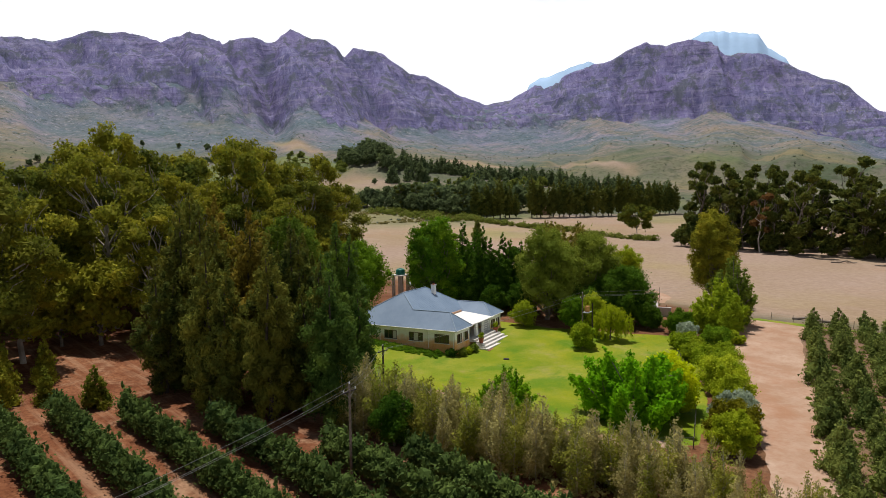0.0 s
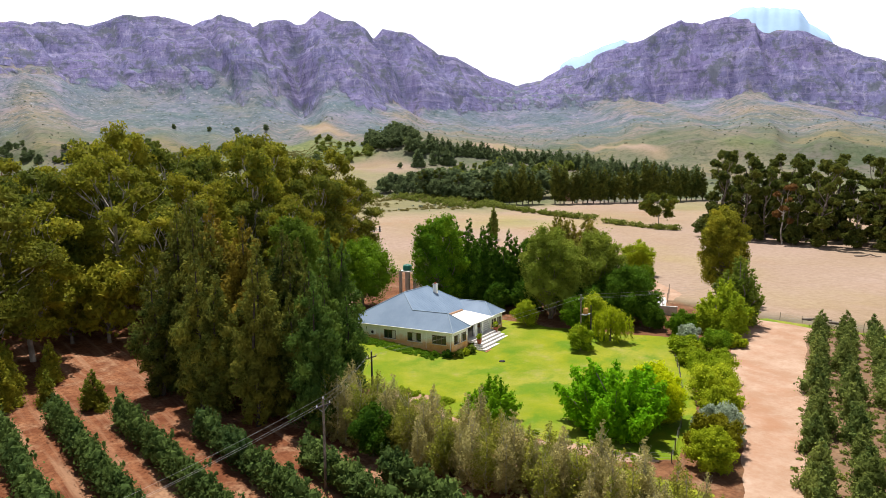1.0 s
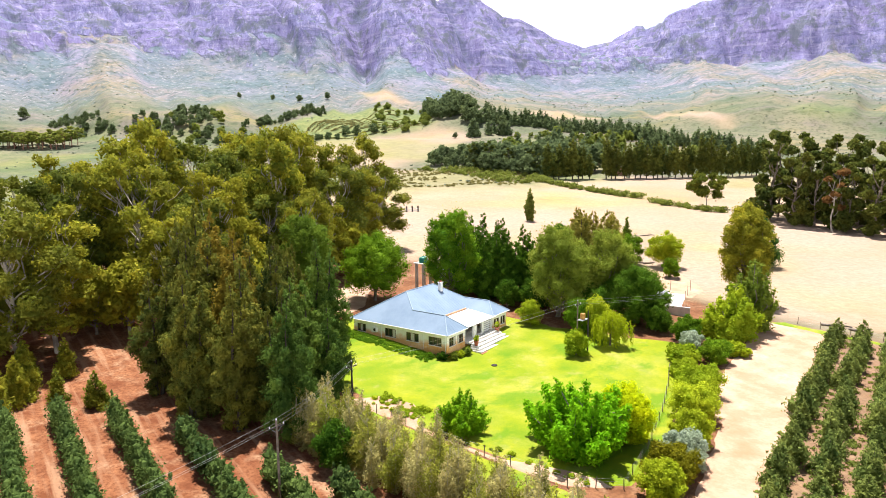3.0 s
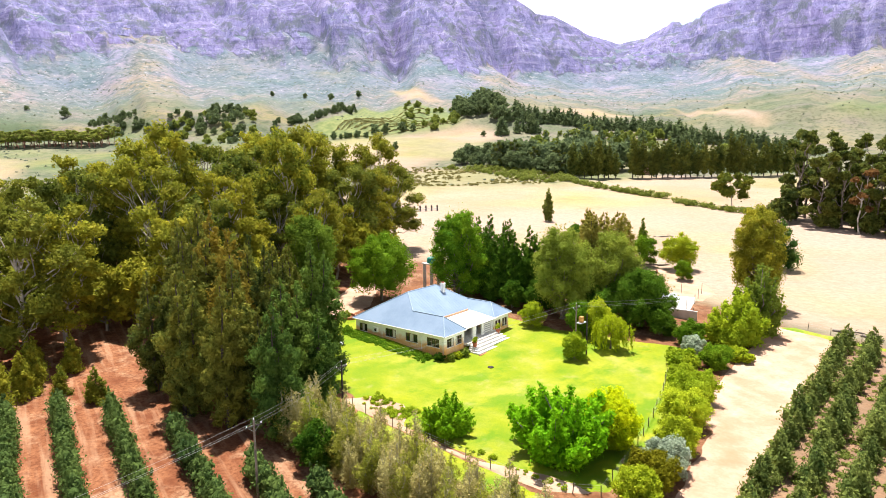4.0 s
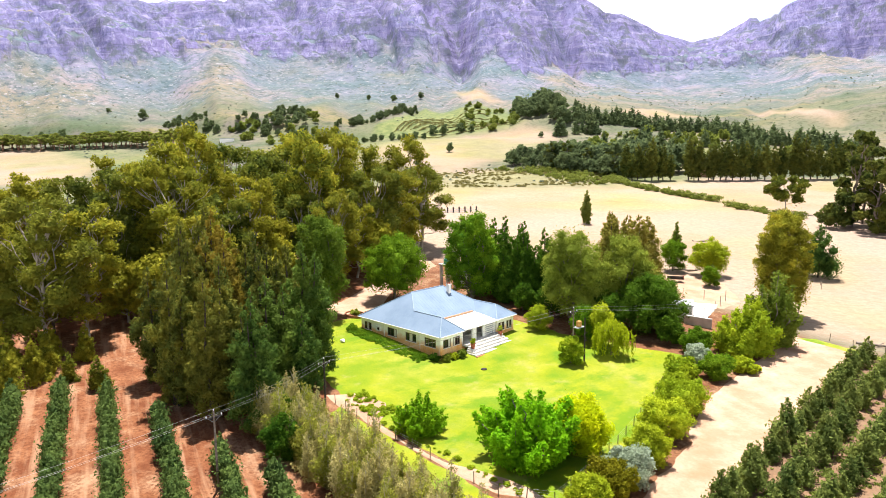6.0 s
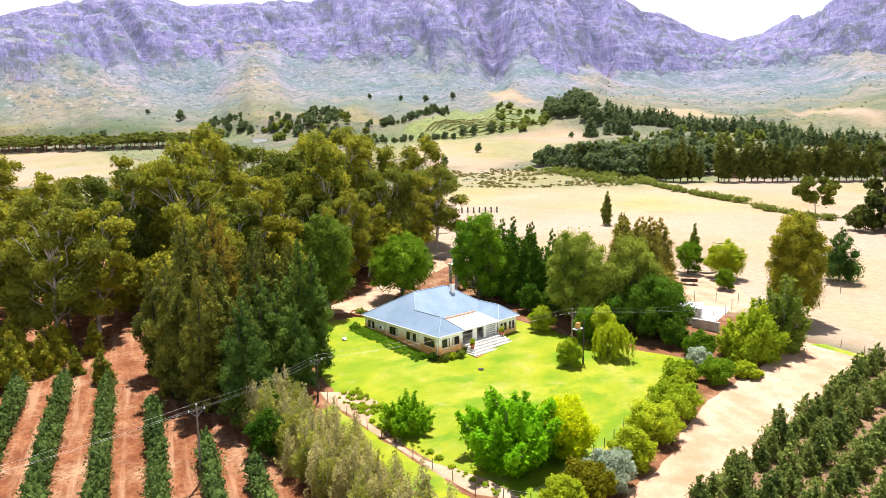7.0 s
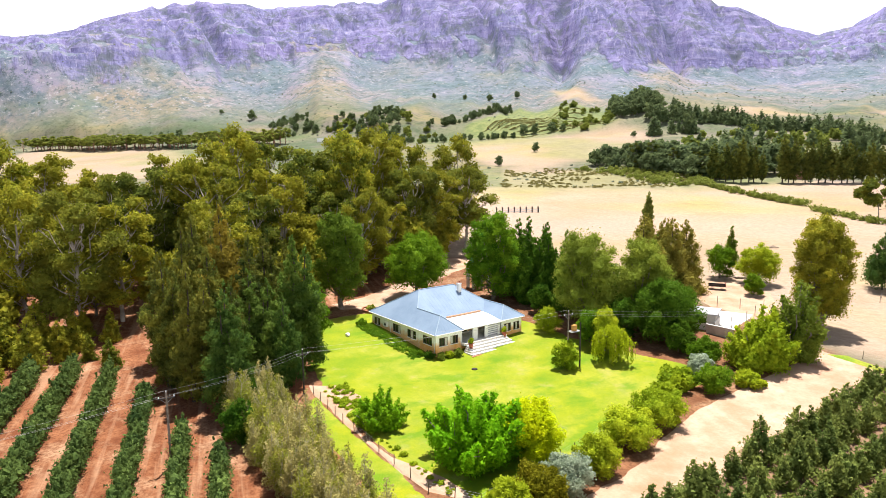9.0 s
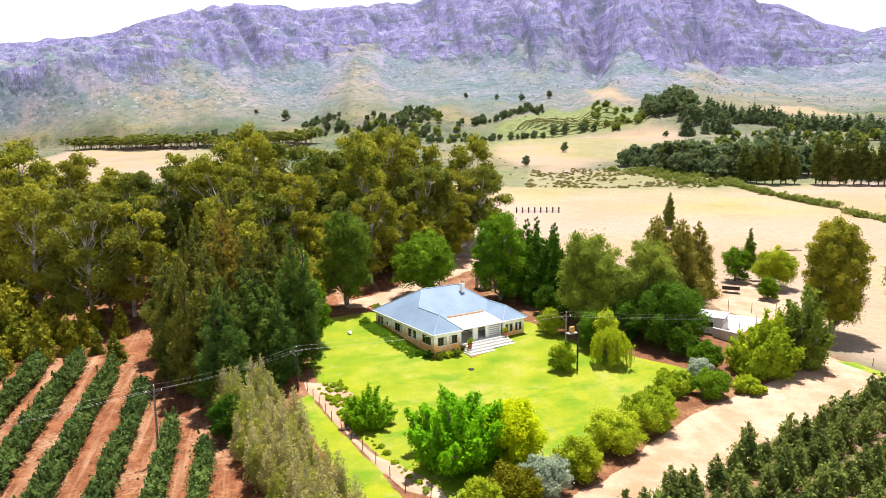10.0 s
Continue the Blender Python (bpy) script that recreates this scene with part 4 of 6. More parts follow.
put(round_tree("dense_tree", "dense dark green rounded tree at the lawn edge", 66, 10.6, 13, LEAF_DARK, 0.02, 24, 8500, 0.28), 14.8, 38)
put(weeping_tree("willow_tree", "small bright yellow-green weeping willow on the lawn", 67, 6.0, 6.0, LEAF_WILLOW), 17.6, 22.6)
put(round_tree("dense_tree", "dark green shrubby tree beside the willow", 68, 6.8, 6.5, LEAF_GREEN, 0.03, 14, 3600, 0.26), 10.5, 25)
put(round_tree("light_tree", "light green upright tree behind the power pole", 69, 7.8, 5, LEAF_LIGHT, 0.1, 12, 3000, 0.26), 13.5, 25)
put(round_tree("garden_bush", "rounded green bush below the power pole", 90, 4.6, 5.0, LEAF_FRESH, 0.0, 12, 3000, 0.22, category="bush"), 15.8, 14.6)
put(round_tree("garden_bush", "feathery light green bush beside the house", 91, 4.9, 5.6, LEAF_LIGHT, 0.0, 12, 3200, 0.26, 0.25, category="bush"), 0.9, 23.2)
put(round_tree("garden_bush", "leafy green bush near the outbuilding", 92, 4.2, 6.0, LEAF_GREEN, 0.0, 12, 3000, 0.24, category="bush"), 26, 33.8)
put(stemmed_tree("broadleaf_tree", "light green spreading tree at the bend of the track", 93, 10.5, 13.5, LEAF_FRESH, 26, 20000, 0.17, plume=0.105, dome=0.62), 31.5, 40.5)
put(stemmed_tree("broadleaf_tree", "soft grey-green tree behind the light green one", 94, 14, 11.5, LEAF_GREY, 22, 15000, 0.17, plume=0.105, dome=0.5), 32, 48.5)
put(round_tree("gum_tree", "tall dense olive-green gum at the edge of the field", 95, 22, 11, LEAF_EUC, 0.03, 44, 12000, 0.3), 25.4, 67)
put(round_tree("young_tree", "yellow-green young tree in the yard", 96, 8.8, 10.5, LEAF_LIGHT, 0.1, 14, 4000, 0.3), -1, 86.8)
put(round_tree("yard_bush", "dark pointed bush in the yard", 97, 5.0, 5.0, LEAF_GREEN, 0.0, 8, 2000, 0.26, category="bush"), 5, 77)
put(round_tree("yard_bush", "dark green bush behind the pines", 98, 8.5, 7.5, LEAF_GREEN, 0.0, 10, 2600, 0.3, category="bush"), -9, 84)
put(spire_tree("pine_tree", "slim young conifer at the edge of the field", 99, 9.5, 4.2, LEAF_GREY_GREEN, 1800, 0.3, 0.35, 0.2, 0.9), -18.6, 101)
put(spire_tree("poplar_tree", "slim upright poplar standing in the field", 100, 12, 4.2, LEAF_VALE, 1800, 0.34, 0.5, 0), -67, 123)
put(spire_tree("field_tree", "small dark layered conifer standing in the field", 101, 13, 9, LEAF_CAS_GREEN, 5200, 0.24, 0.4, 0.3, 0.75, 0.8, low=0.14, plumes=40), 17.7, 103.7)
put(round_tree("far_bush", "small dark green bush in the field", 102, 5, 6.5, LEAF_DARK, 0.0, 8, 1200, 0.34, category="bush"), -40, 100)

# garden
put(stemmed_tree("garden_bush", "fluffy fresh green shrub in the garden bed", 110, 5.6, 9.4, LEAF_SHRUB, 34, 15000, 0.13, "bush", plume=0.066, dome=0.6), 19.8, -19.3)
mul = stemmed_tree("mulberry_tree", "big bright green leafy tree with uneven upright shoots", 111, 9.0, 18.5, LEAF_MULB, 28, 28000, 0.2, plume=0.056)
put(mul, 32.6, -13.4)
put(round_tree("yellow_tree", "bright yellow-green tree beside the big leafy one", 112, 7.0, 7.8, LEAF_YELLOW, 0.03, 22, 5600, 0.24, 0.7), 35.2, -7.6)
for k, (x, y, h, w, mat, label) in enumerate([(44.3, -17.3, 4.6, 4.6, LEAF_LIGHT, "pale yellow-green bush beside the track"), (43.6, -13.2, 4.3, 5.2, LEAF_OLIVE, "olive-brown rounded bush beside the track"),
                               (43.2, -9, 4.2, 5.2, LEAF_SILVER, "silvery grey-leaved bush beside the track"), (42, -3.6, 4.3, 4.9, LEAF_LIGHT, "yellow-green bush beside the track"),
                               (38.9, 4, 4.5, 6.7, LEAF_LIGHT, "wide light green bush beside the track"), (37, 11.6, 4.6, 6.7, LEAF_FRESH, "wide green bush beside the track"),
                               (30.2, 22.8, 2.6, 5.6, LEAF_FRESH, "low spreading green bush at the lawn edge"), (33.8, 26.6, 3.8, 5.0, LEAF_GREEN, "round dark green bush where the track bends"),
                               (35, 32.5, 1.6, 4.2, LEAF_LIGHT, "low light green bush at the edge of the track"), (32.6, 17.5, 2.2, 4.5, LEAF_FRESH, "low green bush in the hedge"), (28.5, 30, 3.2, 3.6, LEAF_SILVER, "small silvery bush near the outbuilding")]):
    put(round_tree("hedge_bush", label, 400 + k, h, w * 1.14, mat, 0.0, 14, 3600, 0.21, category="bush", group="bushes along the track"), x, y)

# the belt of thin poplars
MAT_TWIG = plain("pale_twigs", (0.42, 0.38, 0.24), 0.9, vary=0.3)
sap = [spire_tree("poplar_sapling", "thin feathery grey-beige poplar sapling", 130 + i, 7.4, 3.2, LEAF_SAP if i % 5 < 3 else LEAF_SAP_GREEN, 1900, 0.115, 0.45, 0.2, ragged=0.8, low=0.06, group="sapling belt", twigs=26, bark=MAT_TWIG) for i in range(5)]
places = [(8 + 1.4 * i + rng.normal() * 0.45, -29.8 - 1.7 * j + 0.015 * i + rng.normal() * 0.4, rng.uniform(0.72, 1.08) * (0.8 if i > 26 else 1)) for i in range(33) for j in range(4) if rng.random() < (0.92 if i < 25 else 0.6)]
spread(sap, places, rng)
put(round_tree("garden_bush", "dark green bush at the end of the sapling belt", 140, 5.4, 4.6, LEAF_DARK, 0.0, 10, 2800, 0.24, category="bush"), 9, -33)
put(round_tree("garden_bush", "dark green bush at the corner of the sapling belt", 141, 5.6, 5.4, LEAF_DARK, 0.0, 12, 3200, 0.24, category="bush"), 15.6, -35.6)

# orchard rows
for k, (xs, y20) in enumerate([(20, -39), (12, -43.4), (-2.5, -48.8), (-12.5, -54.6), (-18.5, -60.4), (-20, -66), (-22, -71.6), (-24, -77)]):
    hedge_row("orchard_row", "trellised row of leafy dark green fruit trees", "orchard row", ((xs, y20 - 0.235 * (xs - 20)), (52, y20 - 0.235 * 32)), 150 + k, LEAF_ORCH, group="orchard rows")
cone = [spire_tree("fruit_tree", "conical dark green young fruit tree", 160 + i, 4.1, 2.5, LEAF_FRUIT, 1000, 0.15, 0.5, -0.2, 0.75, 0.7, group="orchard beside the track", plumes=14) for i in range(5)]
places = []
for k in range(6):
    for i in range(30):
        y = 51.5 - 2.9 * i
        places.append((45.9 + 4.0 * k - 0.118 * (y - 49) + rng.normal() * 0.3, y + rng.normal() * 0.35, rng.uniform(0.8, 1.18)))
spread(cone, places, rng)

# far trees
rw = [gum_tree("gum_tree", "tall dark gum at the far side of the field", 170 + i, 37, 17, 5200, 0.62, LEAF_EUC_DARK, 0.02, group="gums beyond the field", n=36, bark=MAT_BARK) for i in range(5)]
places = [(-1 + 7.0 * i + rng.normal() * 2, 181 - 1.5 * i + 11 * j + rng.normal() * 3, rng.uniform(0.8, 1.08) * (0.82 if j == 0 else 1)) for i in range(15) for j in range(3)]
spread(rw, places, rng)
ru = [round_tree("understorey_tree", "dark bushy tree at the foot of the far gums", 174 + i, 11, 10, LEAF_EUC_DARK, 0.0, 9, 700, 0.6, group="gums beyond the field") for i in range(2)]
spread(ru, [(-12 + 7.5 * i + rng.normal() * 2, 178 - 1.5 * i + rng.normal() * 2, rng.uniform(0.6, 1.1)) for i in range(14)], rng)
LEAF_RUST = leaf("rusty_dying_leaves", (0.13, 0.065, 0.025), (0.30, 0.17, 0.06), (0.26, 0.13, 0.04))
put(gum_tree("gum_tree", "dying gum with rusty orange leaves and pale limbs", 178, 22, 9, 700, 0.5, LEAF_RUST, 0.3, n=14), 20, 169)
wb = [spire_tree("windbreak_tree", "dark columnar tree of the windbreak", 180 + i, 23, 8.2, LEAF_EUC_DARK, 1700, 0.55, 0.4, 0.3, ragged=0.6, low=0.1, group="windbreak", plumes=34) for i in range(4)]
places = [(-142 + 2.5 * i + rng.normal() * 0.6, 264 + 2.35 * i + rng.normal(), rng.uniform(0.8, 1.1)) for i in range(36) if i not in (6, 7)]
places += [(-150 + rng.normal() * 4, 262 + rng.normal() * 4, rng.uniform(0.7, 0.95)) for i in range(4)]
spread(wb, places, rng)


def along(line, n, jit, lo, hi):
    """n places spread along a line of points, each with a scale of its own."""
    p = np.array(line, float)
    d = np.concatenate([[0], np.cumsum(np.hypot(*np.diff(p, axis=0).T))])
    u = np.linspace(0, d[-1], n)
    return [(np.interp(v, d, p[:, 0]) + rng.normal() * jit, np.interp(v, d, p[:, 1]) + rng.normal() * jit, rng.uniform(lo, hi)) for v in u]


def within(poly, n, lo, hi):
    """n places inside an outline."""
    p, out = np.array(poly, float), []
    while len(out) < n:
        x, y = rng.uniform(p[:, 0].min(), p[:, 0].max()), rng.uniform(p[:, 1].min(), p[:, 1].max())
        if inside(np.array(x), np.array(y), poly) > 0:
            out.append((x, y, rng.uniform(lo, hi)))
    return out


fp = [spire_tree("far_pine", "dark pine of a distant plantation row", 184 + i, 16, 8, LEAF_BLUE, 360, 1.0, 0.5, 0.2, 0.9, group="distant pine rows", plumes=9) for i in range(3)]
ROW_A, ROW_B = [(-349, 454), (-327, 481), (-298, 498)], [(-292, 493), (-248, 513), (-206, 485), (-173, 465), (-147, 462), (-90, 452)]
places = along(ROW_A, 16, 1.6, 0.7, 1.05) + along([(x - 8, y + 11) for x, y in ROW_A], 15, 1.8, 0.7, 1.05)
places += along(ROW_B, 44, 1.8, 0.7, 1.1) + along([(x - 3, y + 11) for x, y in ROW_B], 42, 2.0, 0.7, 1.1)
places += within([(-282, 401), (-272, 455), (-206, 442), (-120, 400), (-108, 340), (-190, 330)], 26, 0.7, 1.3)
places += within([(-330, 400), (-318, 402), (-300, 440), (-322, 440)], 7, 0.9, 1.3)
spread(fp, places, rng)
fw = [round_tree("far_tree", "rounded dark green tree of the valley wood", 190 + i, 13, 12, LEAF_BLUE, 0.0, 6, 560, 0.8, group="valley wood") for i in range(4)]
places = [(-234 + 5.8 * i + 3 * j + rng.normal() * 2, 256 + 1.0 * i + 13 * j + rng.normal() * 3, rng.uniform(1.0, 1.55) * (0.72 if i < 4 else 1)) for i in range(15) for j in range(4)]
places += within([(-484, 510), (-383, 428), (-345, 445), (-393, 486), (-440, 520)], 56, 0.8, 1.45)
places += along([(-759, 218), (-690, 205), (-618, 210), (-578, 243)], 50, 9, 0.35, 0.75) + within([(-580, 245), (-521, 216), (-503, 254), (-567, 296), (-640, 300)], 50, 0.4, 0.8)
places += along([(-482, 225), (-440, 278), (-417, 326)], 40, 3, 0.3, 0.6) + along([(-515, 300), (-560, 390), (-588, 450)], 40, 6, 0.35, 0.8)
places += [(-436, 354, 1.0), (-430, 362, 0.8), (-424, 378, 0.8), (-416, 386, 0.6), (-327, 388, 0.55), (-320, 276, 0.55), (-280, 213, 0.5), (-814, 197, 1.1), (-847, 166, 0.7), (-768, 97, 0.8), (-776, 78, 0.7), (-660, 470, 0.8), (-690, 450, 0.7), (-720, 420, 0.6), (-640, 500, 0.7)]
spread(fw, places, rng)
for x, y, q in ((-206, 262, 0.52), (-196, 267, 0.58), (-184, 272, 0.55), (-172, 275, 0.5), (-160, 268, 0.48)):
    copy_thing(rw[int(-x) % 5], at(x, y, -3 * x, q))
fs = [round_tree("far_shrub_tree", "low bright green shrubby tree in the valley", 194 + i, 6, 8, LEAF_VALE, 0.0, 5, 380, 0.7, group="valley shrubs") for i in range(3)]
places = within([(-290, 380), (-278, 465), (-236, 500), (-180, 455), (-110, 400), (-100, 330), (-170, 300)], 70, 0.5, 1.3)
places += within([(-420, 340), (-380, 424), (-498, 514), (-550, 489), (-470, 430)], 36, 0.4, 0.9) + within([(-480, 500), (-383, 420), (-390, 480), (-450, 530)], 20, 0.6, 1.2)
places += within([(-600, 215), (-480, 200), (-450, 250), (-500, 300), (-580, 290)], 40, 0.5, 1.2)
spread(fs, places, rng)
MAT_RED_BARK = plain("reddish_bark", (0.26, 0.12, 0.085), 0.9, vary=0.4, scale=0.5)
pl = [gum_tree("plantation_tree", "slender gum of a distant plantation with reddish trunk", 196 + i, 25, 15, 1000, 0.9, LEAF_PLANT, 0.40, group="distant plantation", n=24, bark=MAT_RED_BARK) for i in range(3)]
places = [(-566 - 4.3 * i - 7 * j + rng.normal() * 2.5, 146 - 3.5 * i + 10 * j + rng.normal() * 2.5, rng.uniform(0.85, 1.15)) for i in range(60) for j in range(3)]
spread(pl, places, rng, 0.66, 0.82)
put(gum_tree("gum_tree", "lone umbrella-shaped gum at the field boundary", 200, 14.5, 15, 6000, 0.42, LEAF_EUC_DEEP, 0.3, n=40, top=0.6), -34, 204)

# scrub and hedges that nobody could count
pts = along([(-157, 259), (-134, 244), (-102, 229), (-70, 217)], 80, 1.2, 0.6, 1.15) + along([(-59, 207), (-34, 195), (-21, 192)], 40, 1.2, 0.45, 0.9)
pts += within([(-232, 232), (-205, 262), (-160, 262), (-140, 246), (-152, 226), (-190, 236)], 150, 0.4, 1.1)
scatter("boundary_hedge", "ragged green hedge of bushes along the field boundary", "hedge", pts, 301, LEAF_VALE, 4.0, 90, 0.36, 0.75)
pts = [p for p in within(BANK, 1500, 0.15, 0.75) if fbm(np.array(p[0] / 14), np.array(p[1] / 14), 3) > 0.5]
scatter("bank_scrub", "low green and brown bushes on the dry bank", "scrub", pts, 306, LEAF_BANK, 2.8, 36, 0.32, 0.35)
pts = []
for k in range(9):
    f = k / 8
    pts += [p for p in along([(-418 - 45 * f, 318 + 8 * f), (-425 - 75 * f, 372 + 36 * f), (-392 - 130 * f, 428 + 70 * f)], 190, 0.5, 0.25, 0.55) if inside(np.array(p[0]), np.array(p[1]), TERRACE) > 0]
scatter("terrace_rows", "dark contour rows of low bushes on the terraced slope", "terrace rows", pts, 307, LEAF_BANK, 2.8, 30, 0.38, 0.5, True)
pts = []
while len(pts) < 2400:
    a, r = radians(rng.uniform(-8, 104)), 1150 * rng.random() ** 0.6
    x, y = CX - math.sin(a) * r, CY + math.cos(a) * r
    n = fbm(np.array(x / 60.0), np.array(y / 60.0), 3)
    if r > 330 and rng.random() < (n * 1.7) ** 4 and inside(np.array(x), np.array(y), FIELD) < 0 and max(float(inside(np.array(x), np.array(y), p)) for p in UPLAND) < 0:
        pts.append((x, y, rng.uniform(0.3, 0.8) ** 1.5))


def scatter_hills(points):
    rng = np.random.default_rng(302)
    p = np.array(points)
    z = terrain(p[:, 0], p[:, 1])[0]
    L = np.stack([p[:, 0], p[:, 1], z + 0.4 * p[:, 2], 1.9 * p[:, 2], 1.9 * p[:, 2], 0.9 * p[:, 2]], 1)
    c, out = in_lobes(L, 8 * len(L), rng, 0.4)
    return tagged(new("hill_scrub", mesh_of("hill_scrub", *leaves(c, out, 0.62, 0.7, rng), LEAF_SCRUB)), "scattered low heath bushes on the foothills", "scrub", kind="stuff")


scatter_hills(pts)
pts = [(4.5 + 9 * rng.random(), -21.6 + 4.0 * rng.random(), rng.uniform(0.35, 1.0)) for i in range(60)]
pts += [(16 + 22 * f + rng.normal() * 0.5, -21.5 + 1.8 * f + rng.normal() * 0.3, rng.uniform(0.35, 0.9)) for f in np.linspace(0, 1, 30)]
scatter("garden_plants", "low clumps of garden plants in the sandy bed", "plants", pts, 303, LEAF_FRESH, 1.0, 190, 0.085, 0.6)
pts = [(8 + 44 * rng.random(), -29.2 - 6.5 * rng.random() + 0, rng.uniform(0.3, 1.0)) for i in range(300)]
scatter("undergrowth", "tangled dry and green undergrowth below the saplings", "undergrowth", pts, 304, LEAF_SAP, 1.6, 40, 0.16, 0.8)
pts = [(47 + 22 * rng.random(), 51 - 82 * rng.random(), rng.uniform(0.2, 0.7)) for i in range(900)]
pts = [p for p in pts if p[0] > 48.6 - 0.118 * (p[1] - 8)]
scatter("orchard_weeds", "patchy weeds between the fruit trees", "weeds", pts, 305, LEAF_VALE, 1.5, 26, 0.13, 0.4)

# ---- the house ----
def roof_material():
    m = Mat("painted_roof_sheet", 0.6, 0.0, 0.2)
    c = m.mix(m.noise(0.35, 4), (0.155, 0.215, 0.30), (0.195, 0.26, 0.35))
    c = m.mix(m.math("MULTIPLY", m.noise(2.2, 5, 0.6, 0.5, 0.7), 0.3), c, (0.22, 0.28, 0.36))
    m.color(c)
    return m.m


MAT_ROOF = roof_material()
MAT_RIDGE = plain("pale_ridge_cap", (0.24, 0.31, 0.40), 0.45, vary=0.15)


def wall_material():
    m = Mat("cream_plaster", 0.88, spec=0.2)
    c = m.mix(m.noise(0.5, 5), (0.80, 0.77, 0.72), (0.87, 0.85, 0.81))
    c = m.mix(m.math("MULTIPLY", m.noise(1.2, 5, 0.6, 0.52, 0.72, (1, 1, 0.25)), 0.45), c, (0.62, 0.52, 0.41))
    m.color(c)
    # red soil splashed up the foot of the wall
    z = m.node("ShaderNodeSeparateXYZ", Vector=m.pos).outputs["Z"]
    foot = m.node("ShaderNodeMapRange", Value=m.math("ADD", z, m.math("MULTIPLY", m.noise(0.8, 5), -0.7)), From_Min=1.55, From_Max=0.6).outputs["Result"]
    m.color(m.mix(m.math("MULTIPLY", foot, 0.85), c, (0.74, 0.38, 0.12)))
    m.bump(m.noise(25, 4), 0.25, 0.01)
    return m.m


def plinth_material():
    m = Mat("ochre_plinth", 0.9, spec=0.2)
    c = m.mix(m.noise(0.5, 5), (0.78, 0.37, 0.09), (0.80, 0.52, 0.26))
    c = m.mix(m.math("MULTIPLY", m.noise(2.0, 5, 0.6, 0.5, 0.7, (1, 1, 0.4)), 0.5), c, (0.55, 0.23, 0.07))
    m.color(c)
    m.bump(m.noise(20, 4), 0.25, 0.01)
    return m.m


MAT_WALL, MAT_PLINTH = wall_material(), plinth_material()
MAT_WHITE = plain("white_paint", (0.78, 0.76, 0.73), 0.6, vary=0.10)
MAT_STEP = plain("pale_stone_step", (0.66, 0.62, 0.58), 0.8, vary=0.18)
MAT_FRAME = plain("brown_window_frame", (0.13, 0.075, 0.05), 0.55, vary=0.2)
MAT_GLASS = Mat("dark_window_glass", 0.06, spec=0.6).color((0.018, 0.02, 0.024)).m
MAT_CURTAIN = plain("pale_curtain", (0.62, 0.58, 0.52), 0.9, vary=0.1)
MAT_DARK = plain("dark_interior", (0.035, 0.03, 0.028), 0.9, vary=0.3)
MAT_BRICK = plain("red_brick", (0.42, 0.17, 0.09), 0.9, vary=0.3)
MAT_TERRA = plain("terracotta", (0.38, 0.11, 0.06), 0.7, vary=0.2)
MAT_STEEL = plain("grey_metal", (0.42, 0.43, 0.44), 0.45, 0.3, vary=0.2)
MAT_WOOD = plain("weathered_pole_wood", (0.20, 0.155, 0.12), 0.9, vary=0.4, scale=2)
MAT_DARKWOOD = plain("dark_creosoted_wood", (0.05, 0.04, 0.035), 0.85, vary=0.4, scale=2)
MAT_WIRE = plain("dull_wire", (0.33, 0.32, 0.31), 0.5, 0.5, vary=0.1, bump=0)
MAT_CONCRETE = plain("pale_concrete", (0.58, 0.55, 0.52), 0.9, vary=0.2, scale=0.6)
MAT_SHEET = plain("grey_sheet_roof", (0.34, 0.34, 0.35), 0.5, 0.2, vary=0.2)
MAT_TANK = plain("teal_plastic_tank", (0.03, 0.20, 0.15), 0.45, vary=0.2)

E0, XB, XM, XL, XR = 3.05, -20.3, -4.6, 1.0, 0.45
Y0, Y1, Y2, Y3 = -0.45, 5.5, 14.4, 20.0
RX, RY1, RY2, RZ = -12.0, 5.4, 13.2, 7.75
HOUSE_TURN = 5.5


def tube_part(name, lines, mat, parent, sides=6, label=""):
    v, f = tubes(lines, sides)
    return part(name, mesh_of(name, v, f, mat, True), None, parent, label)


def window(parent, face, a, b, z0, z1, at_, panes, curtain=True):
    """A window in a wall: face 'y' lies in the plane y = at_ and looks to -y, face 'x' lies in x = at_ and looks to +x."""
    sgn = -1 if face == "y" else 1

    def slab(u0, u1, w0, w1, d0, d1):
        lo, hi = sorted((at_ + sgn * d0, at_ + sgn * d1))
        return (u0, u1, lo, hi, w0, w1) if face == "y" else (lo, hi, u0, u1, w0, w1)

    win = part("window", boxes(slab(a + 0.05, b - 0.05, z0 + 0.05, z1 - 0.05, -0.20, -0.16)), MAT_DARK, parent)
    f = 0.075
    part("frame", boxes(slab(a, b, z0, z0 + f, -0.10, 0.03), slab(a, b, z1 - f, z1, -0.10, 0.03), slab(a, a + f, z0 + f, z1 - f, -0.10, 0.03), slab(b - f, b, z0 + f, z1 - f, -0.10, 0.03),
                        *[slab(a + (b - a) * k / panes - 0.03, a + (b - a) * k / panes + 0.03, z0 + f, z1 - f, -0.09, 0.02) for k in range(1, panes)]), MAT_FRAME, win)
    part("sill", boxes(slab(a - 0.08, b + 0.08, z0 - 0.09, z0 - 0.002, -0.05, 0.10), bevel=0.01), MAT_WHITE, win)
    for k in range(panes):
        u0, u1 = a + (b - a) * k / panes + 0.035, a + (b - a) * (k + 1) / panes - 0.035
        part("pane", boxes(slab(u0, u1, z0 + f, z1 - f, -0.07, -0.055)), MAT_CURTAIN if curtain and k == (int(a * 3) % 3) else MAT_GLASS, win)
    return win


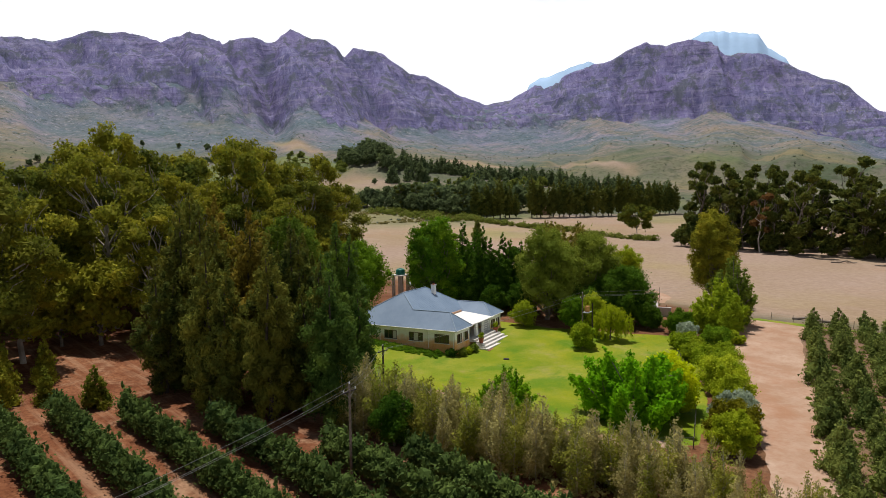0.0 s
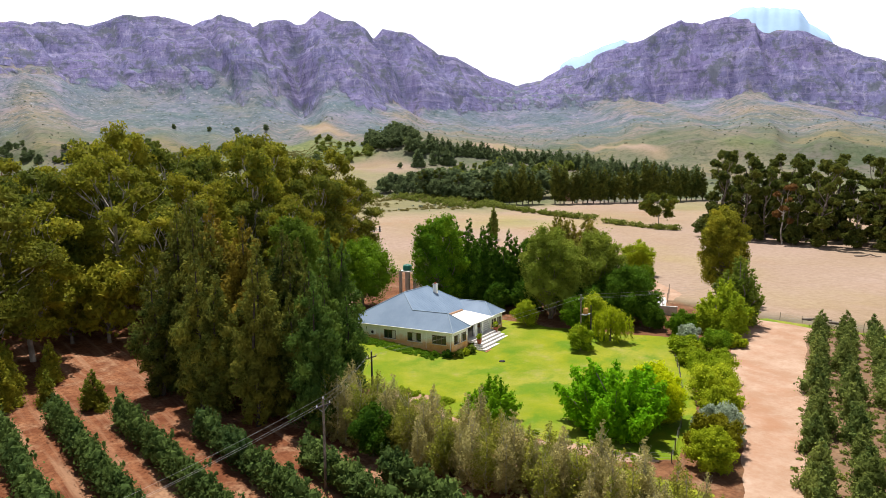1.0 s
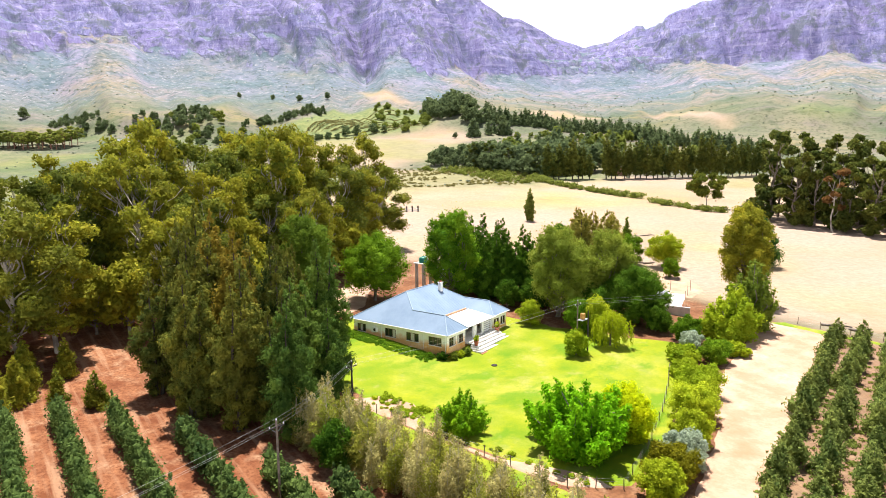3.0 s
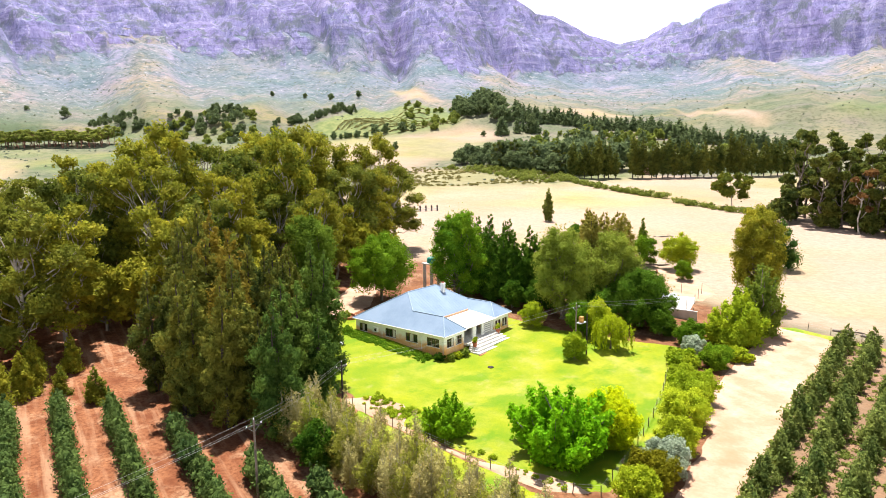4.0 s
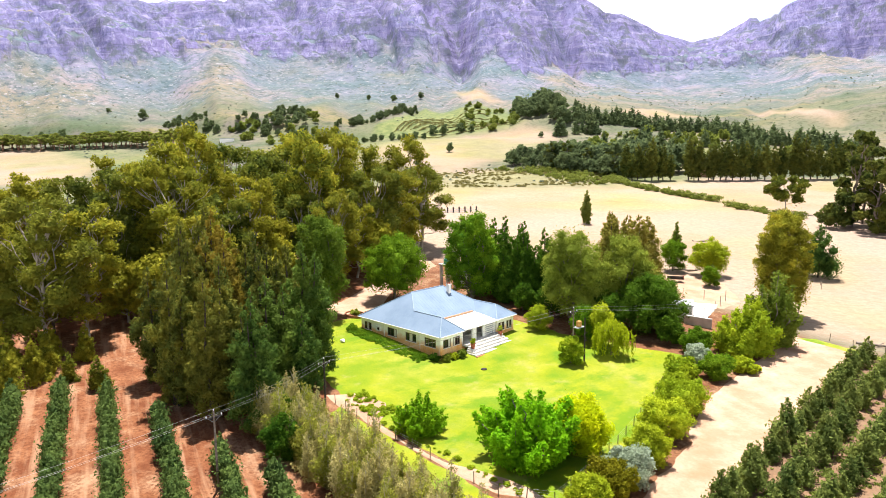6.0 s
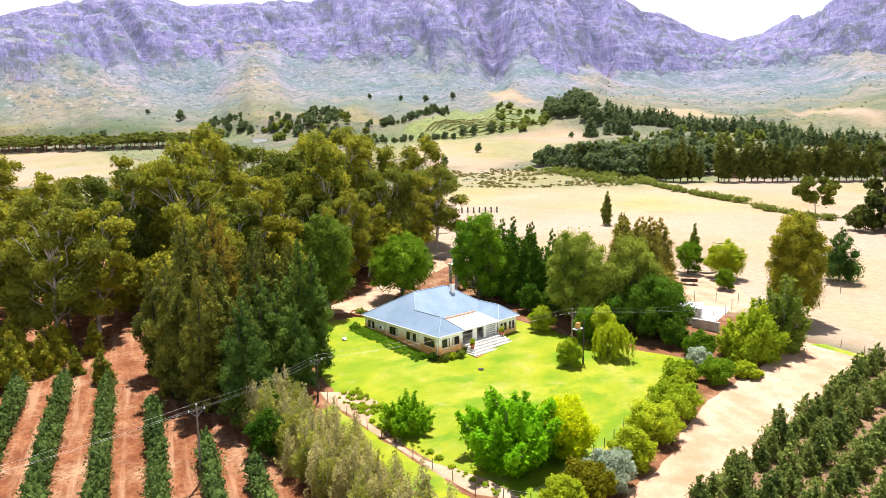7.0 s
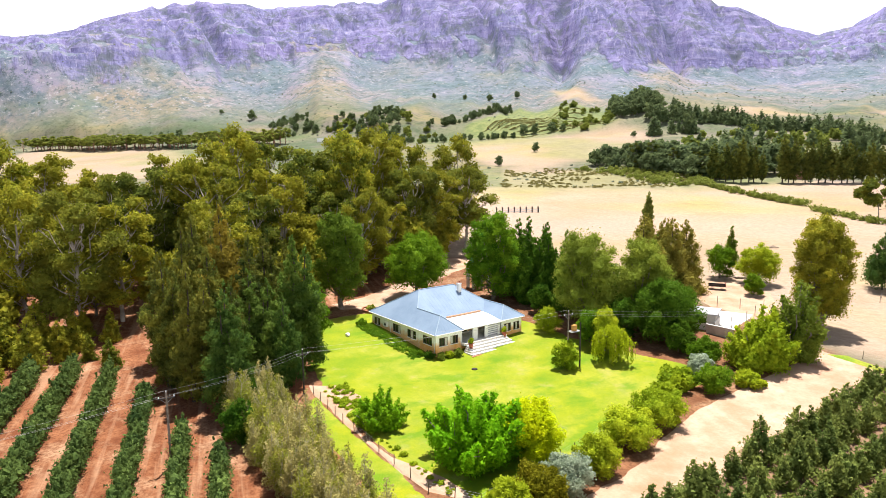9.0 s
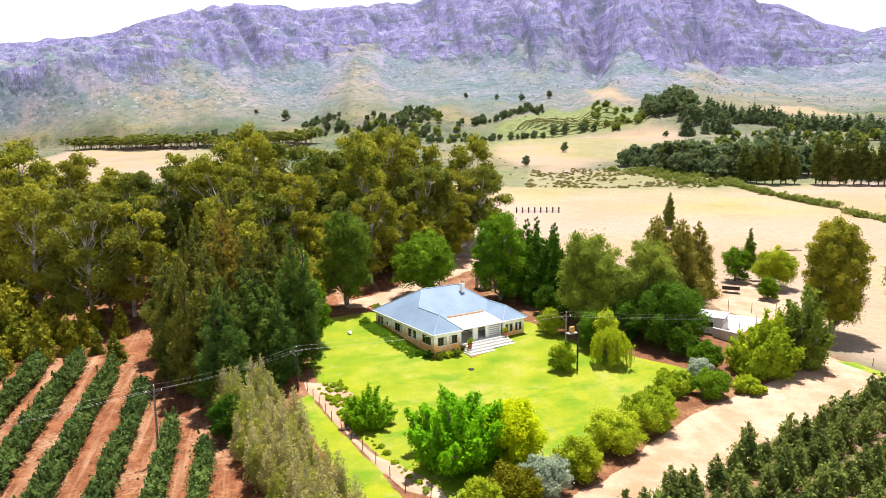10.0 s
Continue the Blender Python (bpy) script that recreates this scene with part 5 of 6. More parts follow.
def wall_with_holes(face, at_, u0, u1, z0, z1, thick, holes):
    """Boxes of a wall along one axis with rectangular holes (a, b, z0, z1)."""
    sgn = 1 if face == "y" else -1
    lo, hi = sorted((at_, at_ + sgn * thick))
    out, u = [], u0
    add = lambda a, b, c, d: out.append((a, b, lo, hi, c, d) if face == "y" else (lo, hi, a, b, c, d))
    for a, b, c, d in sorted(holes):
        add(u, a, z0, z1)
        add(a, b, z0, c)
        add(a, b, d, z1)
        u = b
    add(u, u1, z0, z1)
    bm = boxes(*out)
    bmesh.ops.remove_doubles(bm, verts=bm.verts[:], dist=1e-4)
    return bm


def build_house():
    root = tagged(new("farmhouse"), "cream farmhouse with blue-grey hipped metal roof and white veranda", "house")
    root.rotation_euler = (0, 0, radians(HOUSE_TURN))
    kl, kr, kf = (RZ - E0) / (RY1 - Y0), (RZ - E0) / (Y3 - RY2), (RZ - E0) / (XM - RX)
    hl, hr = (Y1 - Y0) / 2, (Y3 - Y2) / 2
    zl, zr = E0 + kl * hl, E0 + kr * hr
    p = {"a": (XB, Y0, E0), "b": (XL, Y0, E0), "c": (XL, Y1, E0), "d": (XM, Y1, E0), "e": (XM, Y2, E0), "f": (XR, Y2, E0), "g": (XR, Y3, E0), "h": (XB, Y3, E0),
         "P1": (RX, RY1, RZ), "P2": (RX, RY2, RZ), "AL": (XL - 2.6, Y0 + hl, zl), "J": (XM - (zl - E0) / kf, Y0 + hl, zl), "AR": (XR - 2.7, Y3 - hr, zr), "Q": (XM - (zr - E0) / kf, Y3 - hr, zr)}
    roof = part("roof", bmesh.new(), MAT_ROOF, root)
    faces = (["a", "b", "AL", "J", "P1"], ["b", "c", "AL"], ["c", "d", "J", "AL"], ["d", "e", "Q", "P2", "P1", "J"], ["e", "f", "AR", "Q"], ["f", "g", "AR"], ["g", "h", "P2", "Q", "AR"], ["h", "a", "P1", "P2"])
    bm = bmesh.new()
    for face in faces:
        pts = [Vector(p[k]) for k in face]
        nor = (pts[1] - pts[0]).cross(pts[2] - pts[0]).normalized()
        if nor.z < 0:
            nor = -nor
        top = [bm.verts.new(q + Vector((0, 0, 0.10))) for q in pts]
        low = [bm.verts.new(q) for q in pts]
        bm.faces.new(top)
        bm.faces.new(low[::-1])
        for i in range(len(pts)):
            bm.faces.new((low[i - 1], low[i], top[i], top[i - 1]))
    bmesh.ops.recalc_face_normals(bm, faces=bm.faces[:])
    bm.to_mesh(roof.data)
    bm.free()
    # raised seams of the sheets, running down each slope
    for face in faces:
        pts = [Vector(p[k]) for k in face]
        e = (pts[1] - pts[0]).normalized()
        nor = e.cross(pts[2] - pts[0]).normalized()
        if nor.z < 0:
            nor = -nor
        d = nor.cross(e)
        if d.z < 0:
            d = -d
        loc = [((q - pts[0]).dot(e), (q - pts[0]).dot(d)) for q in pts]
        lines = []
        u = min(a for a, b in loc) + 0.35
        while u < max(a for a, b in loc):
            cuts = []
            for (a0, b0), (a1, b1) in zip(loc, loc[1:] + loc[:1]):
                if (a0 - u) * (a1 - u) < 0:
                    cuts.append(b0 + (b1 - b0) * (u - a0) / (a1 - a0))
            if len(cuts) >= 2 and max(cuts) - min(cuts) > 0.3:
                q0, q1 = pts[0] + e * u + d * (min(cuts) + 0.05) + Vector((0, 0, 0.10)), pts[0] + e * u + d * (max(cuts) - 0.05) + Vector((0, 0, 0.10))
                lines.append([(*q0, 0.012), (*q1, 0.012)])
            u += 0.7
        if lines:
            tagged(tube_part("seam", lines, MAT_ROOF, roof, 4), kind="stuff")
    for a, b in (("P1", "P2"), ("a", "P1"), ("J", "P1"), ("AL", "J"), ("AL", "b"), ("AL", "c"), ("AR", "Q"), ("AR", "f"), ("AR", "g"), ("P2", "h"), ("Q", "P2")):
        tube_part("ridge_cap", [[(*(Vector(p[a]) + Vector((0, 0, 0.11))), 0.085), (*(Vector(p[b]) + Vector((0, 0, 0.11))), 0.085)]], MAT_RIDGE, roof, 6)
    for a, b in (("a", "b"), ("b", "c"), ("f", "g"), ("g", "h"), ("h", "a")):
        tube_part("gutter", [[(*(Vector(p[a]) + Vector((0, 0, 0.02))), 0.09), (*(Vector(p[b]) + Vector((0, 0, 0.02))), 0.09)]], MAT_WHITE, roof, 6)
    # walls
    yl, xl, xr = 0.0, XL - 0.45, XR - 0.45
    xb, ye, yi, yj = XB + 0.45, Y3 - 0.45, Y1 - 0.35, Y2 + 0.35
    zp, zt = 0.8, E0 + 0.06
    side = [(-18.9, -17.0, 0.98, 2.35), (-12.5, -10.1, 0.98, 2.4), (-7.8, -5.2, 0.98, 2.4), (-3.1, -0.5, 0.98, 2.4)]
    front_l = [(0.7, 2.4, 0.98, 2.4), (3.05, 4.6, 0.98, 2.4)]
    front_r = [(15.35, 16.95, 0.85, 2.3), (17.6, 19.0, 0.85, 2.3)]
    part("wall", wall_with_holes("y", yl, xb, xl, zp, zt, 0.22, side), MAT_WALL, root)
    part("wall", wall_with_holes("x", xl, yl + 0.22, yi, zp, zt, 0.22, front_l), MAT_WALL, root)
    part("wall", wall_with_holes("x", xr, yj, ye, zp, zt, 0.22, front_r), MAT_WALL, root)
    part("wall", boxes((XM - 0.3, xl - 0.22, yi - 0.22, yi, zp, zt)), MAT_WALL, root)
    part("wall", boxes((XM - 0.3, xr - 0.22, yj, yj + 0.22, zp, zt)), MAT_WALL, root)
    part("wall", boxes((xb, xr - 0.22, ye - 0.22, ye, zp, zt)), MAT_WALL, root)
    part("wall", boxes((xb, xb + 0.22, yl + 0.22, ye - 0.22, zp, zt)), MAT_WALL, root)
    part("wall", wall_with_holes("x", XM, yi, yj, zp, zt + 0.3, 0.22, [(6.6, 8.2, 0.74, 2.8), (9.4, 10.6, 0.74, 2.8), (11.6, 13.8, 1.3, 2.6)]), MAT_WALL, root)
    part("plinth", boxes((xb - 0.03, xl + 0.03, yl - 0.03, yi, -1.2, zp), (xb - 0.03, xr + 0.03, yi, ye + 0.03, -1.2, zp - 0.003), bevel=0.02), MAT_PLINTH, root)
    for n, (a, b, c, d) in enumerate(side):
        window(root, "y", a, b, c, d, yl, 3 if n < 3 else 3, n != 3)
    for a, b, c, d in front_l + front_r:
        window(root, "x", a, b, c, d, xl if a < 10 else xr, 3)
    window(root, "x", 11.6, 13.8, 1.3, 2.6, XM, 3)
    part("soffit", boxes((XB + 0.08, XL - 0.1, Y0 + 0.08, yl - 0.01, E0 - 0.06, E0 - 0.01), (xl + 0.01, XL - 0.08, yl - 0.01, Y1 - 0.08, E0 - 0.06, E0 - 0.011), (xr + 0.01, XR - 0.08, Y2 + 0.08, Y3 - 0.08, E0 - 0.06, E0 - 0.011)), MAT_WHITE, root)
    door = part("door", boxes((XM - 0.12, XM - 0.06, 6.62, 8.18, 0.76, 2.78)), MAT_DARK, root, "dark open double doorway")
    part("door_frame", boxes((XM - 0.1, XM + 0.04, 6.5, 6.62, 0.74, 2.9), (XM - 0.1, XM + 0.04, 8.18, 8.3, 0.74, 2.9), (XM - 0.1, XM + 0.04, 6.62, 8.18, 2.78, 2.9)), MAT_WHITE, door)
    door = part("door", boxes((XM - 0.12, XM - 0.06, 9.42, 10.58, 0.76, 2.78)), MAT_DARK, root, "dark open doorway")
    part("door_frame", boxes((XM - 0.1, XM + 0.04, 9.3, 9.42, 0.74, 2.9), (XM - 0.1, XM + 0.04, 10.58, 10.7, 0.74, 2.9), (XM - 0.1, XM + 0.04, 9.42, 10.58, 2.78, 2.9)), MAT_WHITE, door)
    # veranda
    ver = part("veranda", boxes((XM, 1.5, yi + 0.003, yj - 0.003, zp - 0.35, zp + 0.02), bevel=0.02), MAT_STEP, root)
    m = bmesh.new()
    zb, zf = 3.62, 3.12
    v = [m.verts.new(q) for q in ((XM - 0.75, yi - 0.1, zb), (0.75, yi - 0.1, zf), (0.75, yj + 0.15, zf), (XM - 0.75, yj + 0.15, zb))]
    w = [m.verts.new(q.co - Vector((0, 0, 0.10))) for q in v]
    m.faces.new(v)
    m.faces.new(w[::-1])
    for i in range(4):
        m.faces.new((w[i - 1], w[i], v[i], v[i - 1]))
    bmesh.ops.recalc_face_normals(m, faces=m.faces[:])
    part("canopy", m, MAT_WHITE, ver)
    part("parapet", boxes((XM - 0.85, XM - 0.7, yi + 1.5, yj - 0.4, 3.5, 3.95)), plain("ochre_flashing", (0.55, 0.33, 0.20), 0.8), ver)
    part("beam", boxes((0.12, 0.38, yi, yj, 2.82, 3.05)), MAT_WHITE, ver)
    for a, b in ((5.2, 5.55), (8.0, 9.0), (10.7, 11.3), (13.75, 14.02)):
        part("pillar", boxes((0.1, 0.42, a, b, zp + 0.02, 2.82), bevel=0.015), MAT_WHITE, ver)
    for k in range(5):
        part("slat", boxes((0.18, 0.26, 11.3, 13.75, 1.0 + 0.36 * k, 1.16 + 0.36 * k)), MAT_WHITE, ver)
    part("screen", boxes((0.0, 0.04, 11.3, 13.75, 0.75, 2.8)), plain("grey_blind", (0.42, 0.42, 0.44), 0.8), ver)
    for k in range(4):
        part("step", boxes((1.5 + 0.004 - (k > 0) * 0.0, 1.5 + 0.62 * (k + 1), 5.6 - 0.2 * k, 14.6 + 0.25 * k, -1.0, zp - 0.02 - 0.3 * (k + 1)), bevel=0.02), MAT_STEP, ver)
    part("step_edge", boxes((3.99, 4.25, 4.8, 15.6, -1.3, -0.62)), MAT_BRICK, ver)
    # chimney
    ch = part("chimney", boxes((-10.68, -10.02, 12.97, 13.63, 5.4, 8.2), bevel=0.02), MAT_WALL, root)
    part("chimney_cap", boxes((-10.76, -9.94, 12.89, 13.71, 8.203, 8.33), bevel=0.02), MAT_CONCRETE, ch)
    for dy in (13.1, 13.5):
        tube_part("chimney_pot", [[(-10.35, dy, 8.3, 0.13), (-10.35, dy, 8.65, 0.10)]], MAT_TERRA, ch, 8)
    ac = part("air_conditioner", boxes((-15.35, -14.2, -0.42, -0.004, 1.35, 2.2), bevel=0.03), MAT_WHITE, root, "white outdoor air conditioner unit")
    tube_part("fan_grille", [[(-14.6, -0.424, 1.8, 0.27), (-14.6, -0.45, 1.8, 0.26), (-14.6, -0.452, 1.8, 0.01)]], MAT_DARK, ac, 12)
    for x in (-13.3, -4.2, 0.35):
        tube_part("downpipe", [[(x, -0.10, 0.1, 0.045), (x, -0.10, 2.85, 0.045), (x, -0.38, 3.0, 0.045)]], MAT_WHITE, root, 6)
    part("patio", boxes((xb - 0.6, xb + 2.4, -2.0, -0.05, -0.6, 0.45), bevel=0.02), MAT_STEP, root)
    return root


build_house()


def local(x, y):
    """House plan to world."""
    c, s_ = math.cos(radians(HOUSE_TURN)), math.sin(radians(HOUSE_TURN))
    return c * x - s_ * y, s_ * x + c * y


def potted_plant(x, y, z, seed):
    root = tagged(new("potted_plant"), "green plant in a tall terracotta pot on the steps", "plant", "pots at the steps")
    root.location = (x, y, z)
    bm = bmesh.new()
    prof = [(0.0, 0.0), (0.26, 0.0), (0.36, 0.45), (0.42, 0.75), (0.46, 0.78), (0.46, 0.86), (0.38, 0.86), (0.36, 0.76), (0.0, 0.76)]
    rings = [[bm.verts.new((r * math.cos(a * math.pi / 8), r * math.sin(a * math.pi / 8), h)) for a in range(16)] for r, h in prof[1:-1]]
    for r0, r1 in zip(rings, rings[1:]):
        for i in range(16):
            bm.faces.new((r0[i - 1], r0[i], r1[i], r1[i - 1]))
    bm.faces.new(rings[0][::-1])
    bm.faces.new(rings[-1])
    part("pot", bm, MAT_TERRA, root)
    rng = np.random.default_rng(seed)
    c, out = in_lobes([(0, 0, 1.2, 0.4, 0.4, 0.45), (0.1, 0.1, 1.5, 0.25, 0.25, 0.3)], 260, rng)
    part("foliage", mesh_of("foliage", *leaves(c, out, 0.13, 0.5, rng), LEAF_LIGHT), None, root)


potted_plant(*local(2.3, 6.0), 0.18, 1)
potted_plant(*local(1.3, 14.25), 0.5, 2)
rng = np.random.default_rng(77)
pts = [(*local(-19.5 + 20 * f, -0.9 - 2.9 * rng.random()), rng.uniform(0.5, 1.0)) for f in np.linspace(0, 0.93, 260)]
scatter("ground_cover", "dense bright green ground cover along the house wall", "ground cover", pts, 311, LEAF_GREEN, 0.85, 60, 0.10, 0.6)
for k, (x, y, h, w, mat) in enumerate([(0.3, -1.2, 1.3, 2.0, LEAF_DARK), (1.7, 0.2, 1.2, 1.8, LEAF_GREY), (1.9, 1.8, 1.1, 1.7, LEAF_LIGHT), (2.2, 3.4, 1.3, 2.0, LEAF_GREY), (-1.6, -1.8, 0.9, 1.6, LEAF_GREEN), (-19.5, -2.6, 1.2, 2.2, LEAF_GREEN)]):
    px, py = local(x, y)
    put(round_tree("flower_bush", "small leafy bush in the bed below the house wall", 320 + k, h, w, mat, 0.0, 7, 700, 0.13, category="bush", group="bushes at the house"), px, py)


# ---- power line ----
def pole(name, label, x, y, height, lean=0.0, arm=True, mat=None, insul=3):
    root = tagged(new(name), label, "power pole", "power line")
    root.location = (x, y, float(land(x, y)))
    tube_part("post", [[(0, 0, -0.4, 0.14), (lean * 0.5, 0, height * 0.5, 0.125), (lean, 0, height, 0.10)]], mat or MAT_WOOD, root, 8)
    if arm:
        cross = part("crossarm", boxes((lean - 0.06, lean + 0.06, -0.9, 0.9, height - 0.75, height - 0.62), bevel=0.01), MAT_DARKWOOD, root)
        tube_part("brace", [[(lean, -0.6, height - 0.75, 0.02), (lean, 0, height - 1.3, 0.02)], [(lean, 0.6, height - 0.75, 0.02), (lean, 0, height - 1.3, 0.02)]], MAT_STEEL, root, 4)
        for dy in (-0.8, 0.8):
            tube_part("insulator", [[(lean, dy, height - 0.62, 0.05), (lean, dy, height - 0.48, 0.07), (lean, dy, height - 0.40, 0.04)]], MAT_WHITE, cross, 8)
        tube_part("insulator", [[(lean, 0, height, 0.05), (lean, 0, height + 0.12, 0.07), (lean, 0, height + 0.2, 0.04)]], MAT_WHITE, root, 8)
    return root


pole("power_pole", "weathered wooden power pole with crossarm at the orchard", 17, -43.7, 8.6)
pole("power_pole", "short dark wooden power pole at the edge of the lawn", 5.4, -24.2, 6.4, mat=MAT_DARKWOOD)
pole("power_pole", "wooden power pole with crossarm behind the lawn bush", 15.5, 15.3, 8.9)
pole("power_pole", "dark creosoted pole beside the transformer", 16.6, 16.8, 7.2, 0, False, MAT_DARKWOOD)
pole("power_pole", "wooden power pole deep in the orchard", 22, -78, 9.0)
pole("power_pole", "wooden power pole among the trees at the track bend", 30, 50, 7.5)
tr = tagged(new("transformer"), "small orange-brown transformer box between two poles", "transformer")
tr.location = (16.05, 16.0, float(land(16, 16)) + 5.8)
part("tank", boxes((-0.32, 0.32, -0.36, 0.36, 0, 0.95), bevel=0.06), plain("rusty_orange_paint", (0.50, 0.26, 0.07), 0.6), tr)
part("platform", boxes((-0.5, 0.5, -0.9, 0.9, -0.10, -0.003)), MAT_STEEL, tr)
tops = [(22, -78, 9.0), (17, -43.7, 8.6), (5.4, -24.2, 6.4), (15.5, 15.3, 8.9), (30, 50, 7.5)]
for (xa, ya, ha), (xb_, yb, hb) in zip(tops, tops[1:]):
    za, zb_ = float(land(xa, ya)) + ha, float(land(xb_, yb)) + hb
    for dy, dz in ((-0.8, -0.4), (0, 0.2), (0.8, -0.4)):
        line = []
        for i in range(15):
            f = i / 14
            line.append((xa + (xb_ - xa) * f, ya + (yb - ya) * f + dy, za + (zb_ - za) * f + dz - 0.5 * 4 * f * (1 - f), 0.0085))
        w = tagged(new("power_cable", mesh_of("power_cable", *tubes([line], 5), MAT_WIRE, True)), "thin sagging overhead power cable", "cable", "power cables")


# ---- fences, yard and outbuildings ----
def fence(label, pts, gap, height, wires, group, mat=None, wire=0.008, tilt=0.04):
    rng = np.random.default_rng(len(pts) * 31 + int(height * 10))
    root = tagged(new("fence"), label, "fence", group)
    path = []
    for (xa, ya), (xb_, yb) in zip(pts, pts[1:]):
        n = max(1, round(math.hypot(xb_ - xa, yb - ya) / gap))
        path += [(xa + (xb_ - xa) * i / n, ya + (yb - ya) * i / n) for i in range(n)]
    path.append(pts[-1])
    for x, y in path:
        z = float(land(x, y))
        tube_part("post", [[(x, y, z - 0.2, 0.06), (x + rng.normal() * tilt, y + rng.normal() * tilt, z + height * rng.uniform(0.9, 1.1), 0.05)]], mat or MAT_WOOD, root, 6)
    for k in range(wires):
        h = height * (k + 1) / (wires + 0.6)
        tube_part("wire", [[(x, y, float(land(x, y)) + h, wire) for x, y in path]], MAT_WIRE, root, 4)
    return root


fence("wooden post and wire fence round the garden", [(6, -23), (16.5, -23), (25.6, -22.3), (36, -21.6), (40.6, -18), (38.6, -8), (35.5, 3), (32.4, 12), (30, 18)], 3.0, 1.3, 4, "fences")
fence("tall pale posts of the yard fence", [(20, 49), (16.4, 53.9), (15.6, 59.5), (13.3, 68.1), (6.3, 63.2)], 5.0, 2.2, 2, "fences")
fence("old wooden posts at the corner of the field", [(38, 57.5), (42, 56.8), (52, 56)], 5, 1.5, 2, "fences")
fence("weathered posts in the dry field", [(22.7, 93), (21, 97)], 4, 1.4, 2, "fences")
bunk = tagged(new("feed_trough"), "long white feed trough between dark posts in the field", "trough")
bunk.location = (-114.3, 103.5, float(land(-114.3, 103.5)))
bunk.rotation_euler = (0, 0, math.atan2(13.9, 7.3))
for i in range(8):
    part("post", boxes((-8.3 + 2.3 * i, -7.85 + 2.3 * i, -0.3, 0.3, -0.4, 2.2), bevel=0.02), MAT_DARKWOOD, bunk)
part("rail", boxes((-8.5, 8.6, -0.25, -0.21, 0.95, 1.25)), MAT_WHITE, bunk)
part("rail", boxes((-8.5, 8.6, -0.25, -0.21, 0.3, 0.6)), MAT_WHITE, bunk)

yw = tagged(new("yard_wall"), "pale grey concrete yard wall", "wall")
yw.location = (18.5, 48, float(land(18.5, 48)))
yw.rotation_euler = (0, 0, radians(8))
part("panel", boxes((-2.6, 2.6, -0.1, 0.1, -0.4, 1.7), bevel=0.02), MAT_CONCRETE, yw)
part("coping", boxes((-2.65, 2.65, -0.14, 0.14, 1.703, 1.8), bevel=0.02), MAT_WHITE, yw)
yw2 = copy_thing(yw, pose(15.2, 51.5, float(land(15.2, 51.5)), 0, 0, 118))
patch("yard_slab", [(7, 61), (13.8, 65), (17, 54.5), (19.5, 50), (16, 48.6), (11, 55)], 0.12, MAT_CONCRETE, "white sunlit concrete slab of the yard", "slab", 0.5, 0.2)
patch("yard_sand", [(-9, 70), (-6, 84), (6, 82), (16, 70), (16, 62), (6, 62), (-2, 66)], 0.05, MAT_ROAD, "bare trampled sandy yard", "yard")
patch("drive", [(-30, -4), (-27.5, 3), (-29, 9), (-36, 17), (-45, 31), (-50, 41), (-58, 44), (-60, 38), (-52, 28), (-43, 14), (-37, 4), (-35, -4)], 0.05, MAT_ROAD, "pale sandy drive behind the house", "drive")
patch("sandy_path", [(12, -27.6), (20, -27.6), (36, -27.8), (46, -27.6), (50, -24), (50, -28.5), (40, -29), (24, -29), (12, -28.8)], 0.04, MAT_ROAD, "sandy footpath beside the sapling belt", "path", 0.4, 0.8)
patch("flower_bed", [(3, -22.4), (4.6, -18.6), (10, -17), (13.5, -18.8), (15, -21.6), (22, -22.0), (28, -21.2), (31, -19.4), (37, -17.6), (40, -18.2), (36, -21.6), (26, -22.7), (14, -23.2), (6, -23.2)], 0.10, MAT_ROAD, "stony sandy flower bed inside the garden fence", "flower bed", 0.35, 0.5)
patch("verge", [(33, 54.5), (47, 53.2), (60, 52.6), (60, 55), (45, 55.6), (36, 57)], 0.09, MAT_LAWN, "green grass verge at the edge of the field", "verge", 0.4, 0.6)


def cart():
    root = tagged(new("farm_trailer"), "low dark flatbed farm trailer parked in the yard", "trailer")
    root.location = (-2.4, 74.8, float(land(-2.4, 74.8)) + 0.03)
    root.rotation_euler = (0, 0, radians(38))
    part("deck", boxes((-2.0, 1.6, -0.8, 0.8, 0.75, 0.9), bevel=0.02), MAT_DARKWOOD, root)
    part("headboard", boxes((1.5, 1.62, -0.8, 0.8, 0.903, 1.6)), plain("rusty_red_paint", (0.22, 0.05, 0.03), 0.7), root)
    for y in (-0.82, 0.76):
        part("sideboard", boxes((-2.0, 1.49, y, y + 0.06, 0.903, 1.25)), MAT_DARKWOOD, root)
    tube_part("drawbar", [[(1.6, 0, 0.7, 0.06), (2.9, 0, 0.5, 0.05)]], MAT_STEEL, root)
    for x in (-1.2, 0.9):
        for y in (-0.85, 0.85):
            wheel = tube_part("wheel", [[(x, y - 0.12, 0.36, 0.36), (x, y + 0.12, 0.36, 0.36)]], MAT_DARK, root, 14)
            tube_part("hub", [[(x, y - 0.14, 0.36, 0.16), (x, y + 0.14, 0.36, 0.16)]], MAT_STEEL, wheel, 10)


